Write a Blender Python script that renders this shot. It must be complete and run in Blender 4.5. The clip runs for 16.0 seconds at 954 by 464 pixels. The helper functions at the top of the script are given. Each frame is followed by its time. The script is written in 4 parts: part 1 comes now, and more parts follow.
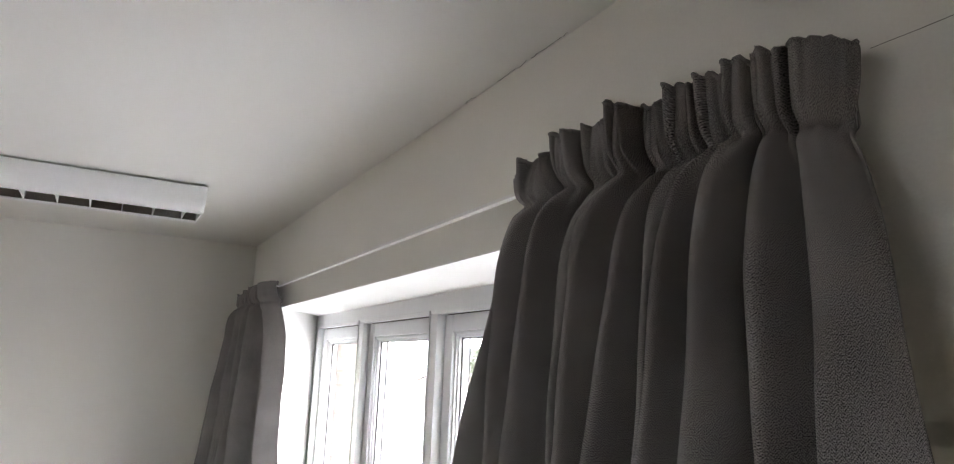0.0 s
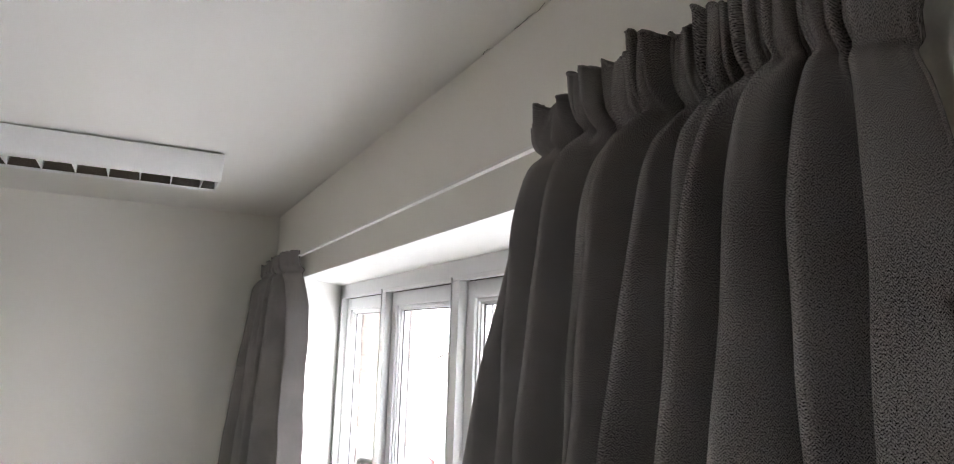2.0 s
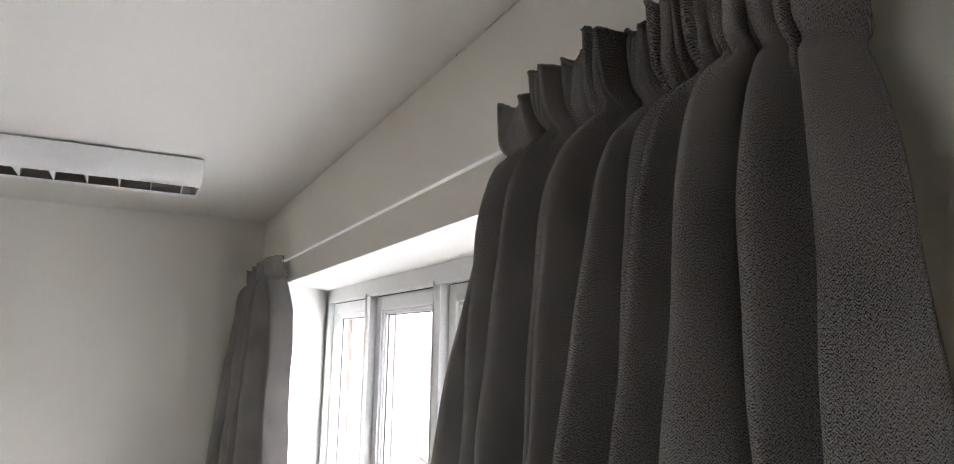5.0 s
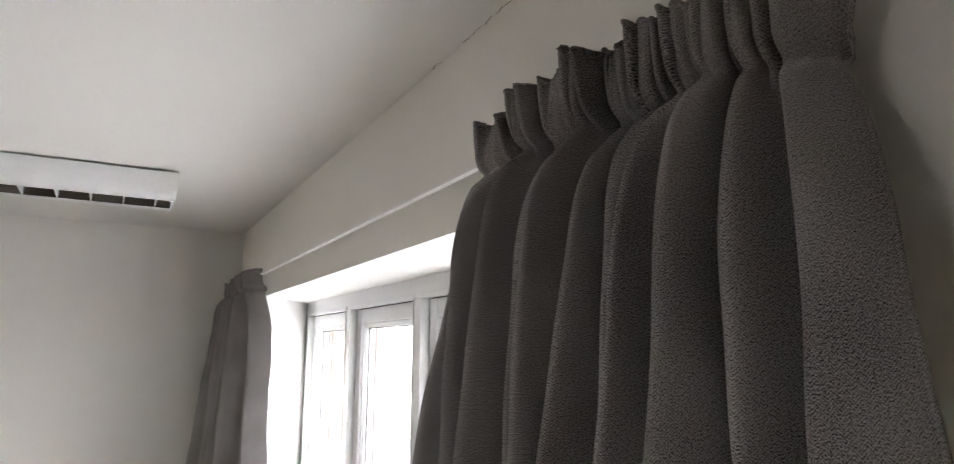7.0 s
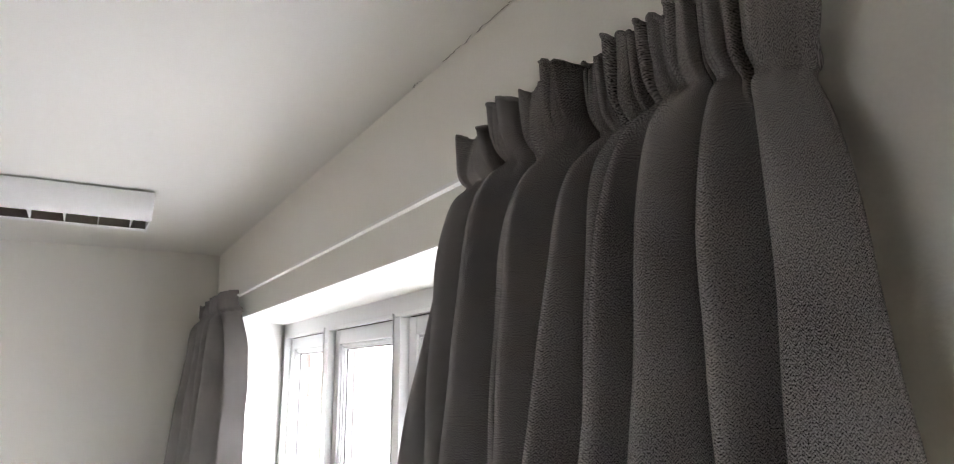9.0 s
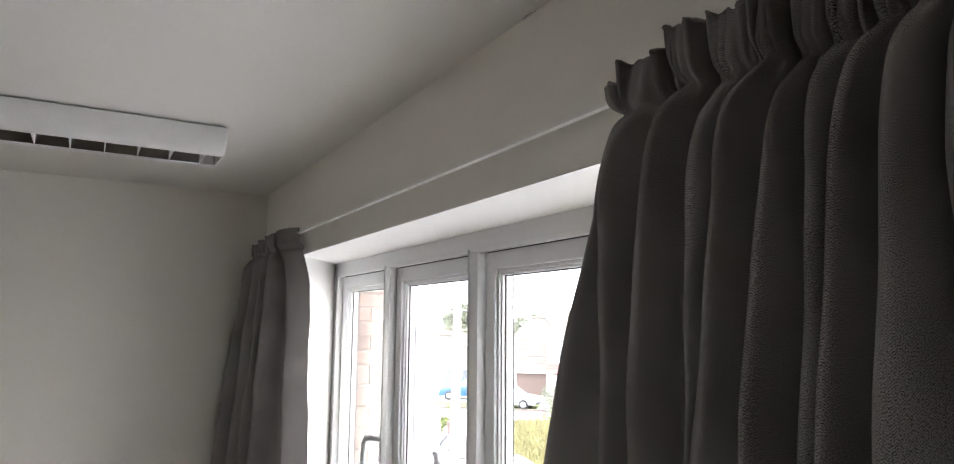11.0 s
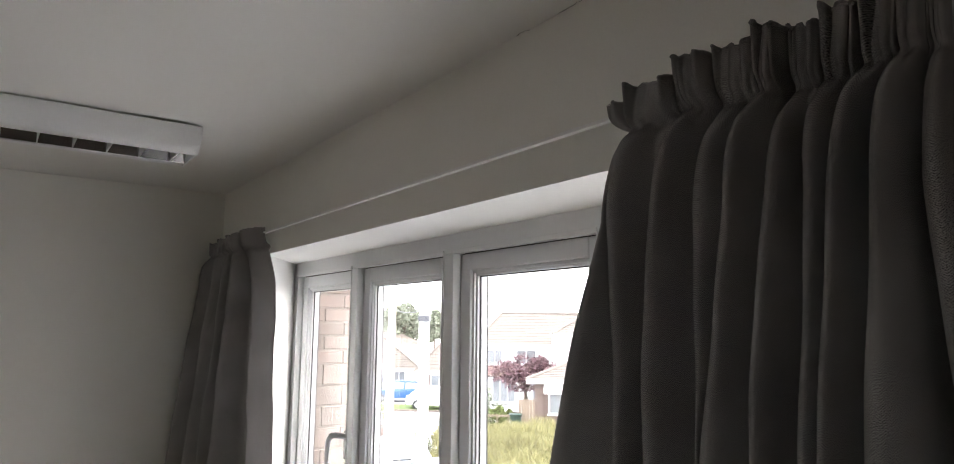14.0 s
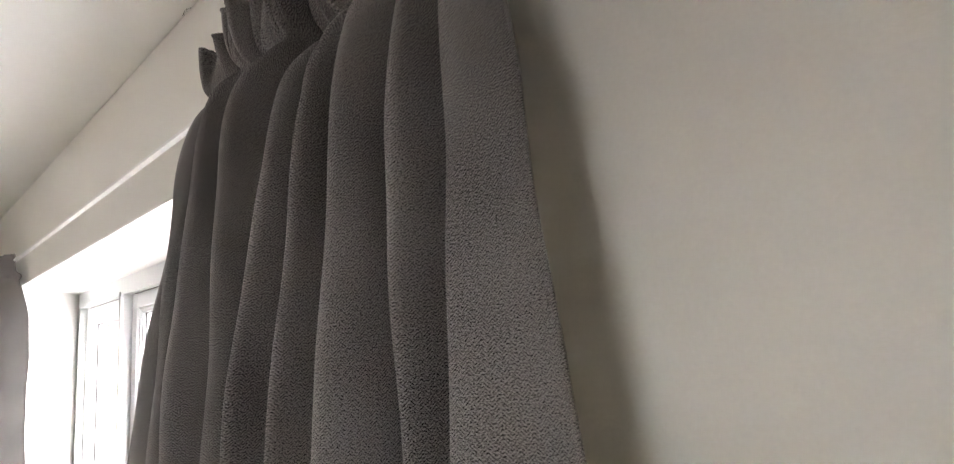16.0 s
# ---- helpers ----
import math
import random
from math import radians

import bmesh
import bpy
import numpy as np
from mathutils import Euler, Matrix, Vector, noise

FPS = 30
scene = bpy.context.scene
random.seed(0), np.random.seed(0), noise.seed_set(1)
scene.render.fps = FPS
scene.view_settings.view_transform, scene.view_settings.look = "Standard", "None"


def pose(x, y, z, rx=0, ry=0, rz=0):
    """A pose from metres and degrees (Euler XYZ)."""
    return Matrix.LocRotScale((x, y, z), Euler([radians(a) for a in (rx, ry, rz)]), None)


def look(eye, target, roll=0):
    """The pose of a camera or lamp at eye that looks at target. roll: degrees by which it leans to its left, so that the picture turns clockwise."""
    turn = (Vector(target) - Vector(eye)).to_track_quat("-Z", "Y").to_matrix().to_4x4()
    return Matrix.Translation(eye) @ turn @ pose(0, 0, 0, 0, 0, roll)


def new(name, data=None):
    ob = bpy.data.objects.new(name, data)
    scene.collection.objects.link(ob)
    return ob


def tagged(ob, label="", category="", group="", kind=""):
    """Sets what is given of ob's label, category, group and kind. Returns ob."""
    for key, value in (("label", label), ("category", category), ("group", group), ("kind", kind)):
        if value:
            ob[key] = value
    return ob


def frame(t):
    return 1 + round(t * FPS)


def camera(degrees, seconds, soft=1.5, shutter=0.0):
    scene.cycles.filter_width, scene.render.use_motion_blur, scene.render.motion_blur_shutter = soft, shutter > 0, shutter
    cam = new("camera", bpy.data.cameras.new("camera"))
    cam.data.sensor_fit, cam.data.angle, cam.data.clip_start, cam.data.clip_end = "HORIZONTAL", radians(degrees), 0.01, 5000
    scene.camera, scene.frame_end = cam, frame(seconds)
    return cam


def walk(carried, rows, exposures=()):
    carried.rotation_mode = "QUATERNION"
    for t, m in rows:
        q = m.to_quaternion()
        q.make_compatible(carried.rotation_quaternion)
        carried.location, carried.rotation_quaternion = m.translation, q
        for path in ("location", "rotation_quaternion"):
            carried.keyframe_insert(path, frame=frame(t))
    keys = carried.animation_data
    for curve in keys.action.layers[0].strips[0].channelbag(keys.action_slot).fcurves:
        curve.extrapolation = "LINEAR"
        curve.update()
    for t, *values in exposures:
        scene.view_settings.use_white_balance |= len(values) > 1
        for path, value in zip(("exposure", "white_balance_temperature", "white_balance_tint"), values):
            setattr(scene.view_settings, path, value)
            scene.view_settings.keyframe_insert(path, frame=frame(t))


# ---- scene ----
cam = camera(70.1, 16.0, soft=1.0, shutter=0.5)
# seconds, x, y, z, tilt, lean, turn
PATH = [
    (0, 3.350, -0.608, 1.857, 101.44, -2.10, 61.19),
    (0.5, 3.332, -0.590, 1.856, 100.37, -2.90, 61.53),
    (1, 3.322, -0.593, 1.845, 99.84, -2.64, 62.26),
    (1.5, 3.303, -0.577, 1.849, 99.27, -1.90, 63.58),
    (2, 3.298, -0.557, 1.843, 99.12, -1.79, 63.72),
    (2.5, 3.292, -0.534, 1.844, 98.88, -2.56, 65.48),
    (3, 3.283, -0.541, 1.855, 98.10, -1.54, 64.28),
    (3.5, 3.306, -0.540, 1.851, 99.42, -1.95, 62.15),
    (4, 3.306, -0.526, 1.844, 99.16, -1.73, 62.69),
    (6.5, 3.294, -0.507, 1.851, 99.91, -0.50, 63.72),
    (7, 3.290, -0.499, 1.869, 99.87, -0.38, 62.17),
    (7.5, 3.311, -0.514, 1.853, 100.99, -0.24, 58.87),
    (8, 3.307, -0.510, 1.848, 101.43, 0.12, 59.17),
    (8.5, 3.297, -0.508, 1.854, 101.27, -0.04, 59.44),
    (9, 3.295, -0.511, 1.850, 101.93, 0.27, 60.25),
    (9.5, 3.291, -0.521, 1.833, 101.13, -0.65, 63.40),
    (10, 3.230, -0.567, 1.827, 99.17, -0.62, 64.19),
    (12.5, 3.201, -0.850, 1.786, 97.64, -0.44, 54.32),
    (13, 3.203, -0.860, 1.789, 97.75, -0.17, 54.36),
    (13.5, 3.199, -0.846, 1.792, 97.67, -0.55, 54.54),
    (14, 3.210, -0.845, 1.799, 97.96, -0.47, 54.56),
    (14.5, 3.210, -0.806, 1.803, 98.48, 0.39, 54.44),
    (15, 3.254, -0.561, 1.800, 97.10, 0.59, 51.43),
    (15.5, 3.308, -0.414, 1.789, 97.02, 2.97, 48.21),
    (16, 3.356, -0.407, 1.772, 99.55, 3.44, 48.00),
]
EXPOSURES = [       # seconds, stops, kelvin, tint
    (0.0, 2.54, 7010, 11), (4.0, 2.57, 7050, 11), (6.5, 2.62, 7090, 11), (7.0, 2.69, 7090, 11), (8.0, 2.89, 7050, 11), (9.0, 2.94, 7050, 11), (9.5, 2.77, 7050, 11),
    (10.0, 2.56, 7050, 11), (12.3, 1.46, 7260, 11), (14.5, 1.59, 7260, 11), (15.0, 1.99, 7280, 11), (15.5, 2.84, 7280, 12), (16.0, 3.37, 7330, 13),
]
walk(cam, [(t, pose(*p)) for t, *p in PATH], EXPOSURES)

# ---- daylight ----
SUN_EL, SUN_AZ = radians(28), radians(29)   # azimuth from +y towards +x
world = bpy.data.worlds.new("sky")
scene.world = world
world.use_nodes = True
wn, wl = world.node_tree.nodes, world.node_tree.links
wn.clear()
w_out = wn.new("ShaderNodeOutputWorld")
w_bg = wn.new("ShaderNodeBackground")
w_sky = wn.new("ShaderNodeTexSky")
w_sky.sky_type, w_sky.sun_disc = "NISHITA", False
w_sky.sun_elevation, w_sky.sun_rotation = SUN_EL, SUN_AZ
w_mix = wn.new("ShaderNodeMix")
w_mix.data_type = "RGBA"
w_mix.inputs["Factor"].default_value = 0.8
w_mix.inputs["B"].default_value = (8.5, 9.3, 10.8, 1)     # high thin cloud
wl.new(w_sky.outputs["Color"], w_mix.inputs["A"])
wl.new(w_mix.outputs["Result"], w_bg.inputs["Color"])
w_bg.inputs["Strength"].default_value = 0.37
wl.new(w_bg.outputs["Background"], w_out.inputs["Surface"])

sun_data = bpy.data.lights.new("sun", "SUN")
sun_data.energy, sun_data.angle, sun_data.color = 0.5, radians(20), (1.0, 0.97, 0.93)
sun = new("sun", sun_data)
sun_from = Vector((math.cos(SUN_EL) * math.sin(SUN_AZ), math.cos(SUN_EL) * math.cos(SUN_AZ), math.sin(SUN_EL)))
sun.matrix_world = look(sun_from * 30, (0, 0, 0))

# fill lamp added behind the camera, set in an opening made for it
back_fill_data = bpy.data.lights.new("back_fill_lamp", "AREA")
back_fill_data.shape, back_fill_data.size, back_fill_data.size_y = "RECTANGLE", 1.56, 0.20
back_fill_data.energy, back_fill_data.color = 0.17, (1.0, 0.74, 0.52)
back_fill = new("back_fill_lamp", back_fill_data)
back_fill.matrix_world = look((2.9, -3.62, 1.88), (2.9, 0.0, 1.88))


# ---- materials ----
def material(name, color, rough=0.6, metal=0.0, spread=0.1, scale=8.0, fine=120.0, bump=0.05, bump_scale=None, per_object=0.0, per_island=0.0, spec=0.5):
    m = bpy.data.materials.new(name)
    m.use_nodes = True
    n, l = m.node_tree.nodes, m.node_tree.links
    b = n["Principled BSDF"]
    b.inputs["Roughness"].default_value, b.inputs["Metallic"].default_value = rough, metal
    b.inputs["Specular IOR Level"].default_value = spec
    tc = n.new("ShaderNodeTexCoord")
    big, small = n.new("ShaderNodeTexNoise"), n.new("ShaderNodeTexNoise")
    big.inputs["Scale"].default_value, small.inputs["Scale"].default_value = scale, fine
    big.inputs["Detail"].default_value, small.inputs["Detail"].default_value = 5, 3
    for k in (big, small):
        l.new(tc.outputs["Object"], k.inputs["Vector"])
    add = n.new("ShaderNodeMath"); add.operation = "ADD"
    l.new(big.outputs["Fac"], add.inputs[0]); l.new(small.outputs["Fac"], add.inputs[1])
    last = add
    if per_object or per_island:
        src = n.new("ShaderNodeObjectInfo").outputs["Random"] if per_object else n.new("ShaderNodeNewGeometry").outputs["Random Per Island"]
        mul = n.new("ShaderNodeMath"); mul.operation = "MULTIPLY_ADD"
        amount = per_object or per_island
        mul.inputs[1].default_value = amount * 2
        l.new(src, mul.inputs[0]); l.new(add.outputs[0], mul.inputs[2])
        sub = n.new("ShaderNodeMath"); sub.operation = "SUBTRACT"; sub.inputs[1].default_value = amount
        l.new(mul.outputs[0], sub.inputs[0])
        last = sub
    mr = n.new("ShaderNodeMapRange")
    mr.inputs["From Min"].default_value, mr.inputs["From Max"].default_value = 0.6, 1.4
    mr.inputs["To Min"].default_value, mr.inputs["To Max"].default_value = 1 - spread, 1 + spread
    l.new(last.outputs[0], mr.inputs["Value"])
    mix = n.new("ShaderNodeVectorMath"); mix.operation = "SCALE"
    mix.inputs[0].default_value = color
    l.new(mr.outputs["Result"], mix.inputs["Scale"])
    l.new(mix.outputs["Vector"], b.inputs["Base Color"])
    if bump:
        bp = n.new("ShaderNodeBump")
        bp.inputs["Strength"].default_value, bp.inputs["Distance"].default_value = bump, 0.01
        l.new((small if bump_scale is None else big).outputs["Fac"], bp.inputs["Height"])
        l.new(bp.outputs["Normal"], b.inputs["Normal"])
    return m


def cloth(name, color, color2, pitch=0.0027):
    """Herringbone weave on the cloth's own measure (UV in metres), with slub and pile."""
    m = bpy.data.materials.new(name)
    m.use_nodes = True
    n, l = m.node_tree.nodes, m.node_tree.links
    b = n["Principled BSDF"]
    b.inputs["Roughness"].default_value = 0.92
    b.inputs["Specular IOR Level"].default_value = 0.15
    b.inputs["Sheen Weight"].default_value = 0.12
    b.inputs["Sheen Roughness"].default_value = 0.5
    uv = n.new("ShaderNodeUVMap"); uv.uv_map = "UVMap"
    sep = n.new("ShaderNodeSeparateXYZ"); l.new(uv.outputs["UV"], sep.inputs[0])

    def math_node(op, a, bb=None, c=None):
        k = n.new("ShaderNodeMath"); k.operation = op
        for i, v in enumerate((a, bb, c)):
            if v is None:
                continue
            if isinstance(v, (int, float)):
                k.inputs[i].default_value = v
            else:
                l.new(v, k.inputs[i])
        return k.outputs[0]
    zig = math_node("PINGPONG", sep.outputs["X"], 0.0050)
    diag = math_node("ADD", sep.outputs["Y"], zig)
    wave = math_node("SINE", math_node("MULTIPLY", diag, 2 * math.pi / pitch))
    fine = n.new("ShaderNodeTexNoise"); fine.inputs["Scale"].default_value = 850; fine.inputs["Detail"].default_value = 3
    l.new(uv.outputs["UV"], fine.inputs["Vector"])
    slub_map = n.new("ShaderNodeMapping"); slub_map.inputs["Scale"].default_value = (330, 600, 1)
    l.new(uv.outputs["UV"], slub_map.inputs["Vector"])
    slub = n.new("ShaderNodeTexNoise"); slub.inputs["Scale"].default_value = 1.0; slub.inputs["Detail"].default_value = 3
    l.new(slub_map.outputs["Vector"], slub.inputs["Vector"])
    big = n.new("ShaderNodeTexNoise"); big.inputs["Scale"].default_value = 5
    l.new(uv.outputs["UV"], big.inputs["Vector"])
    h = math_node("MULTIPLY_ADD", wave, 0.075, fine.outputs["Fac"])
    h = math_node("ADD", h, math_node("MULTIPLY", slub.outputs["Fac"], 0.45))
    h = math_node("ADD", h, math_node("MULTIPLY", big.outputs["Fac"], 0.25))
    ramp = n.new("ShaderNodeMapRange")
    ramp.inputs["From Min"].default_value, ramp.inputs["From Max"].default_value = 0.64, 0.98
    l.new(h, ramp.inputs["Value"])
    mix = n.new("ShaderNodeMix"); mix.data_type = "RGBA"
    mix.inputs["A"].default_value, mix.inputs["B"].default_value = (*color, 1), (*color2, 1)
    l.new(ramp.outputs["Result"], mix.inputs["Factor"])
    l.new(mix.outputs["Result"], b.inputs["Base Color"])
    bp = n.new("ShaderNodeBump")
    bp.inputs["Strength"].default_value, bp.inputs["Distance"].default_value = 0.4, 0.0006
    l.new(h, bp.inputs["Height"])
    l.new(bp.outputs["Normal"], b.inputs["Normal"])
    return m


def glass(name, tint=(1, 1, 1)):
    m = bpy.data.materials.new(name)
    m.use_nodes = True
    b = m.node_tree.nodes["Principled BSDF"]
    b.inputs["Base Color"].default_value = (*tint, 1)
    b.inputs["Roughness"].default_value = 0.0
    b.inputs["Transmission Weight"].default_value = 1.0
    b.inputs["IOR"].default_value = 1.45
    return m


WALL = material("wall_paint", (0.80, 0.785, 0.735), 0.75, spread=0.035, scale=1.6, fine=260, bump=0.06)
CEIL = material("ceiling_paint", (0.81, 0.80, 0.765), 0.8, spread=0.03, scale=1.2, fine=300, bump=0.06)
REVEAL = material("reveal_gloss_paint", (0.82, 0.81, 0.79), 0.55, spread=0.03, scale=3, fine=200, bump=0.05)
# walls out of view: both colours are picked for the light they throw back
TAUPE = material("unseen_wall_taupe", (0.50, 0.42, 0.34), 0.8, spread=0.05, scale=1.5, fine=250, bump=0.06)
BROWN = material("unseen_wall_brown", (0.20, 0.145, 0.105), 0.8, spread=0.05, scale=1.5, fine=250, bump=0.06)
CARPET = material("carpet", (0.27, 0.225, 0.18), 0.95, spread=0.25, scale=6, fine=400, bump=0.4)
UPVC = material("white_upvc", (0.69, 0.70, 0.71), 0.32, spread=0.03, scale=4, fine=60, bump=0.01)
GASKET = material("black_gasket", (0.02, 0.02, 0.022), 0.6, spread=0.2, bump=0.0)
PANE = glass("window_glass")
RAILM = material("track_plastic", (0.82, 0.82, 0.80), 0.4, spread=0.04, fine=90, bump=0.01)
STEEL = material("lamp_white_enamel", (0.80, 0.80, 0.80), 0.35, spread=0.03, scale=3, bump=0.01)
ALU_D = material("dull_aluminium", (0.48, 0.48, 0.50), 0.16, metal=1.0, spread=0.1, fine=200, bump=0.02)
TUBE = material("fluorescent_tube_glass", (0.85, 0.85, 0.84), 0.25, spread=0.02, bump=0.0)
DARK = material("gap_shade_dark", (0.05, 0.048, 0.045), 0.9, spread=0.2, bump=0.0)
CHROME = material("satin_silver_lacquer", (0.50, 0.51, 0.52), 0.35, metal=0.2, spread=0.05, bump=0.0)
CLOTH = cloth("charcoal_herringbone_wool", (0.011, 0.0103, 0.0103), (0.365, 0.344, 0.338))
LINING = material("curtain_lining", (0.62, 0.56, 0.46), 0.85, spread=0.08, scale=12, fine=500, bump=0.1)
CRACKM = material("crack_shadow", (0.20, 0.185, 0.17), 0.95, spread=0.3, bump=0.0)
BRICK = material("pink_brick", (0.150, 0.106, 0.089), 0.85, spread=0.28, scale=14, fine=90, bump=0.3, per_object=0.35)
STONE = material("buff_stone_block", (0.140, 0.108, 0.092), 0.85, spread=0.2, scale=14, fine=80, bump=0.3, per_object=0.25)
MORTAR = material("mortar", (0.17, 0.145, 0.125), 0.95, spread=0.15, scale=20, bump=0.3)
RENDER_W = material("white_render", (0.56, 0.545, 0.52), 0.85, spread=0.08, scale=1.2, fine=40, bump=0.15)
TILE = material("brown_roof_tile", (0.15, 0.125, 0.105), 0.85, spread=0.3, scale=1.5, fine=12, bump=0.2, per_object=0.3)
TILE_RED = material("red_roof_tile", (0.16, 0.10, 0.083), 0.85, spread=0.25, scale=1.5, fine=12, bump=0.2, per_object=0.3)
FASCIA = material("white_fascia", (0.78, 0.78, 0.76), 0.5, spread=0.05, scale=2, bump=0.02)
FAR_GLASS = material("far_window_glass", (0.20, 0.21, 0.22), 0.08, spread=0.3, scale=1.5, bump=0.0, spec=0.8)
CONCRETE = material("pale_concrete", (0.42, 0.41, 0.395), 0.9, spread=0.2, scale=0.35, fine=9, bump=0.2)
LAWN = material("lawn", (0.10, 0.14, 0.035), 0.9, spread=0.35, scale=0.8, fine=25, bump=0.4)
GRASS = material("tall_meadow_grass", (0.23, 0.21, 0.095), 0.85, spread=0.4, scale=0.5, fine=4, bump=0.0, per_island=0.6)
LEAF = material("green_leaves", (0.21, 0.225, 0.165), 0.7, spread=0.4, scale=0.8, fine=5, bump=0.0, per_island=0.6)
LEAF_Y = material("light_green_leaves", (0.14, 0.17, 0.05), 0.7, spread=0.4, scale=0.8, fine=5, bump=0.0, per_island=0.6)
LEAF_P = material("purple_plum_leaves", (0.12, 0.06, 0.068), 0.7, spread=0.45, scale=0.8, fine=5, bump=0.0, per_island=0.6)
BARK = material("bark", (0.13, 0.10, 0.075), 0.95, spread=0.3, scale=5, fine=40, bump=0.5)
POLEWOOD = material("weathered_pole_wood", (0.30, 0.26, 0.22), 0.9, spread=0.25, scale=3, fine=60, bump=0.3)
TIMBER = material("fence_timber", (0.20, 0.15, 0.11), 0.9, spread=0.25, scale=4, fine=50, bump=0.2)
WHITE_MET = material("white_painted_metal", (0.78, 0.79, 0.80), 0.4, spread=0.06, scale=2, bump=0.02)
GREY_MET = material("dark_grey_metal", (0.08, 0.08, 0.09), 0.5, spread=0.15, bump=0.0)
TYRE = material("tyre_rubber", (0.025, 0.025, 0.025), 0.85, spread=0.2, bump=0.0)
RIM = material("alloy_rim", (0.55, 0.55, 0.56), 0.3, metal=0.9, spread=0.05, bump=0.0)
CAR_BLUE = material("blue_car_paint", (0.03, 0.10, 0.24), 0.22, spread=0.05, bump=0.0)
CAR_WHITE = material("white_car_paint", (0.58, 0.59, 0.60), 0.22, spread=0.03, bump=0.0)
CAR_SILVER = material("silver_car_paint", (0.36, 0.37, 0.385), 0.25, metal=0.5, spread=0.04, bump=0.0)
CAR_RED = material("red_car_paint", (0.40, 0.025, 0.02), 0.22, spread=0.05, bump=0.0)
LENS_R = material("red_lamp_lens", (0.35, 0.02, 0.02), 0.2, spread=0.05, bump=0.0)
LENS_W = material("clear_lamp_lens", (0.75, 0.76, 0.78), 0.12, spread=0.05, bump=0.0)
AWNING = material("white_canvas", (0.75, 0.74, 0.71), 0.8, spread=0.06, scale=6, fine=200, bump=0.1)
BIN = material("green_bin_plastic", (0.012, 0.035, 0.025), 0.5, spread=0.1, bump=0.0)


# ---- mesh helpers ----
def mesh_of(bm, name, mat, smooth=False):
    me = bpy.data.meshes.new(name)
    bm.to_mesh(me); bm.free()
    me.materials.append(mat)
    if smooth:
        me.polygons.foreach_set("use_smooth", [True] * len(me.polygons))
    return me


def thing(name, at=(0, 0, 0), label="", category="", group="", kind="", turn=0):
    ob = new(name)
    ob.matrix_world = pose(*at, 0, 0, turn)
    ob.empty_display_size = 0.1
    return tagged(ob, label, category, group, kind)


def part(name, bm, mat, parent=None, label="", smooth=False, at=None):
    ob = new(name, mesh_of(bm, name, mat, smooth))
    if parent is not None:
        ob.parent = parent
    if at is not None:
        ob.matrix_basis = at
    return tagged(ob, label) if label else ob


def structure(name, bm, mat, label, category, smooth=False):
    return tagged(part(name, bm, mat, None, "", smooth), label, category, "", "structure")


def box(bm, x0, x1, y0, y1, z0, z1, bevel=0.0):
    vs = [bm.verts.new((x, y, z)) for x in (x0, x1) for y in (y0, y1) for z in (z0, z1)]
    fs = [bm.faces.new([vs[i] for i in q]) for q in ((0, 1, 3, 2), (4, 6, 7, 5), (0, 4, 5, 1), (2, 3, 7, 6), (0, 2, 6, 4), (1, 5, 7, 3))]
    if bevel:
        es = list({e for f in fs for e in f.edges})
        bmesh.ops.bevel(bm, geom=es, offset=bevel, segments=2, profile=0.6, affect="EDGES")
    return bm


def boxes(*rows, bevel=0.0):
    bm = bmesh.new()
    for r in rows:
        box(bm, *r, bevel=bevel)
    return bm


def prism(bm, outline, y0, y1):
    """Extrudes an outline of (x, z) along y."""
    a = [bm.verts.new((x, y0, z)) for x, z in outline]
    b = [bm.verts.new((x, y1, z)) for x, z in outline]
    n = len(outline)
    bm.faces.new(a[::-1]); bm.faces.new(b)
    for i in range(n):
        bm.faces.new((a[i], a[(i + 1) % n], b[(i + 1) % n], b[i]))
    bmesh.ops.recalc_face_normals(bm, faces=bm.faces)
    return bm


def tube(bm, path, radii, sides=8):
    rings = []
    for i, p in enumerate(path):
        p = Vector(p)
        d = Vector(path[min(i + 1, len(path) - 1)]) - Vector(path[max(i - 1, 0)])
        q = d.to_track_quat("Z", "Y")
        r = radii[i] if isinstance(radii, (list, tuple)) else radii
        rings.append([bm.verts.new(p + q @ Vector((r * math.cos(a), r * math.sin(a), 0))) for a in (2 * math.pi * k / sides for k in range(sides))])
    for a, b in zip(rings, rings[1:]):
        for k in range(sides):
            bm.faces.new((a[k], a[(k + 1) % sides], b[(k + 1) % sides], b[k]))
    bm.faces.new(rings[0][::-1]); bm.faces.new(rings[-1])
    return bm


# ---- the room ----
H = 2.40                      # ceiling
X1, Y1 = 4.70, -3.60          # far ends of the room behind the camera
SOFFIT, SILL = 2.071, 0.92
REV_L, REV_R = 0.619, 2.88     # reveal on the room side
WIN_L, WIN_R = 0.300, 3.10    # window frame
FRAME_Y, OUT_Y = 0.238, 0.31

structure("floor", boxes((-0.15, X1 + 0.15, Y1 - 0.15, 0.30, -0.12, 0.0)), CARPET, "dark grey-brown cut-pile carpet over the whole room", "floor")


def ceiling_sheet():
    bm = bmesh.new()
    box(bm, -0.15, X1 + 0.15, Y1 - 0.15, 0.31, H, H + 0.12)
    return bm


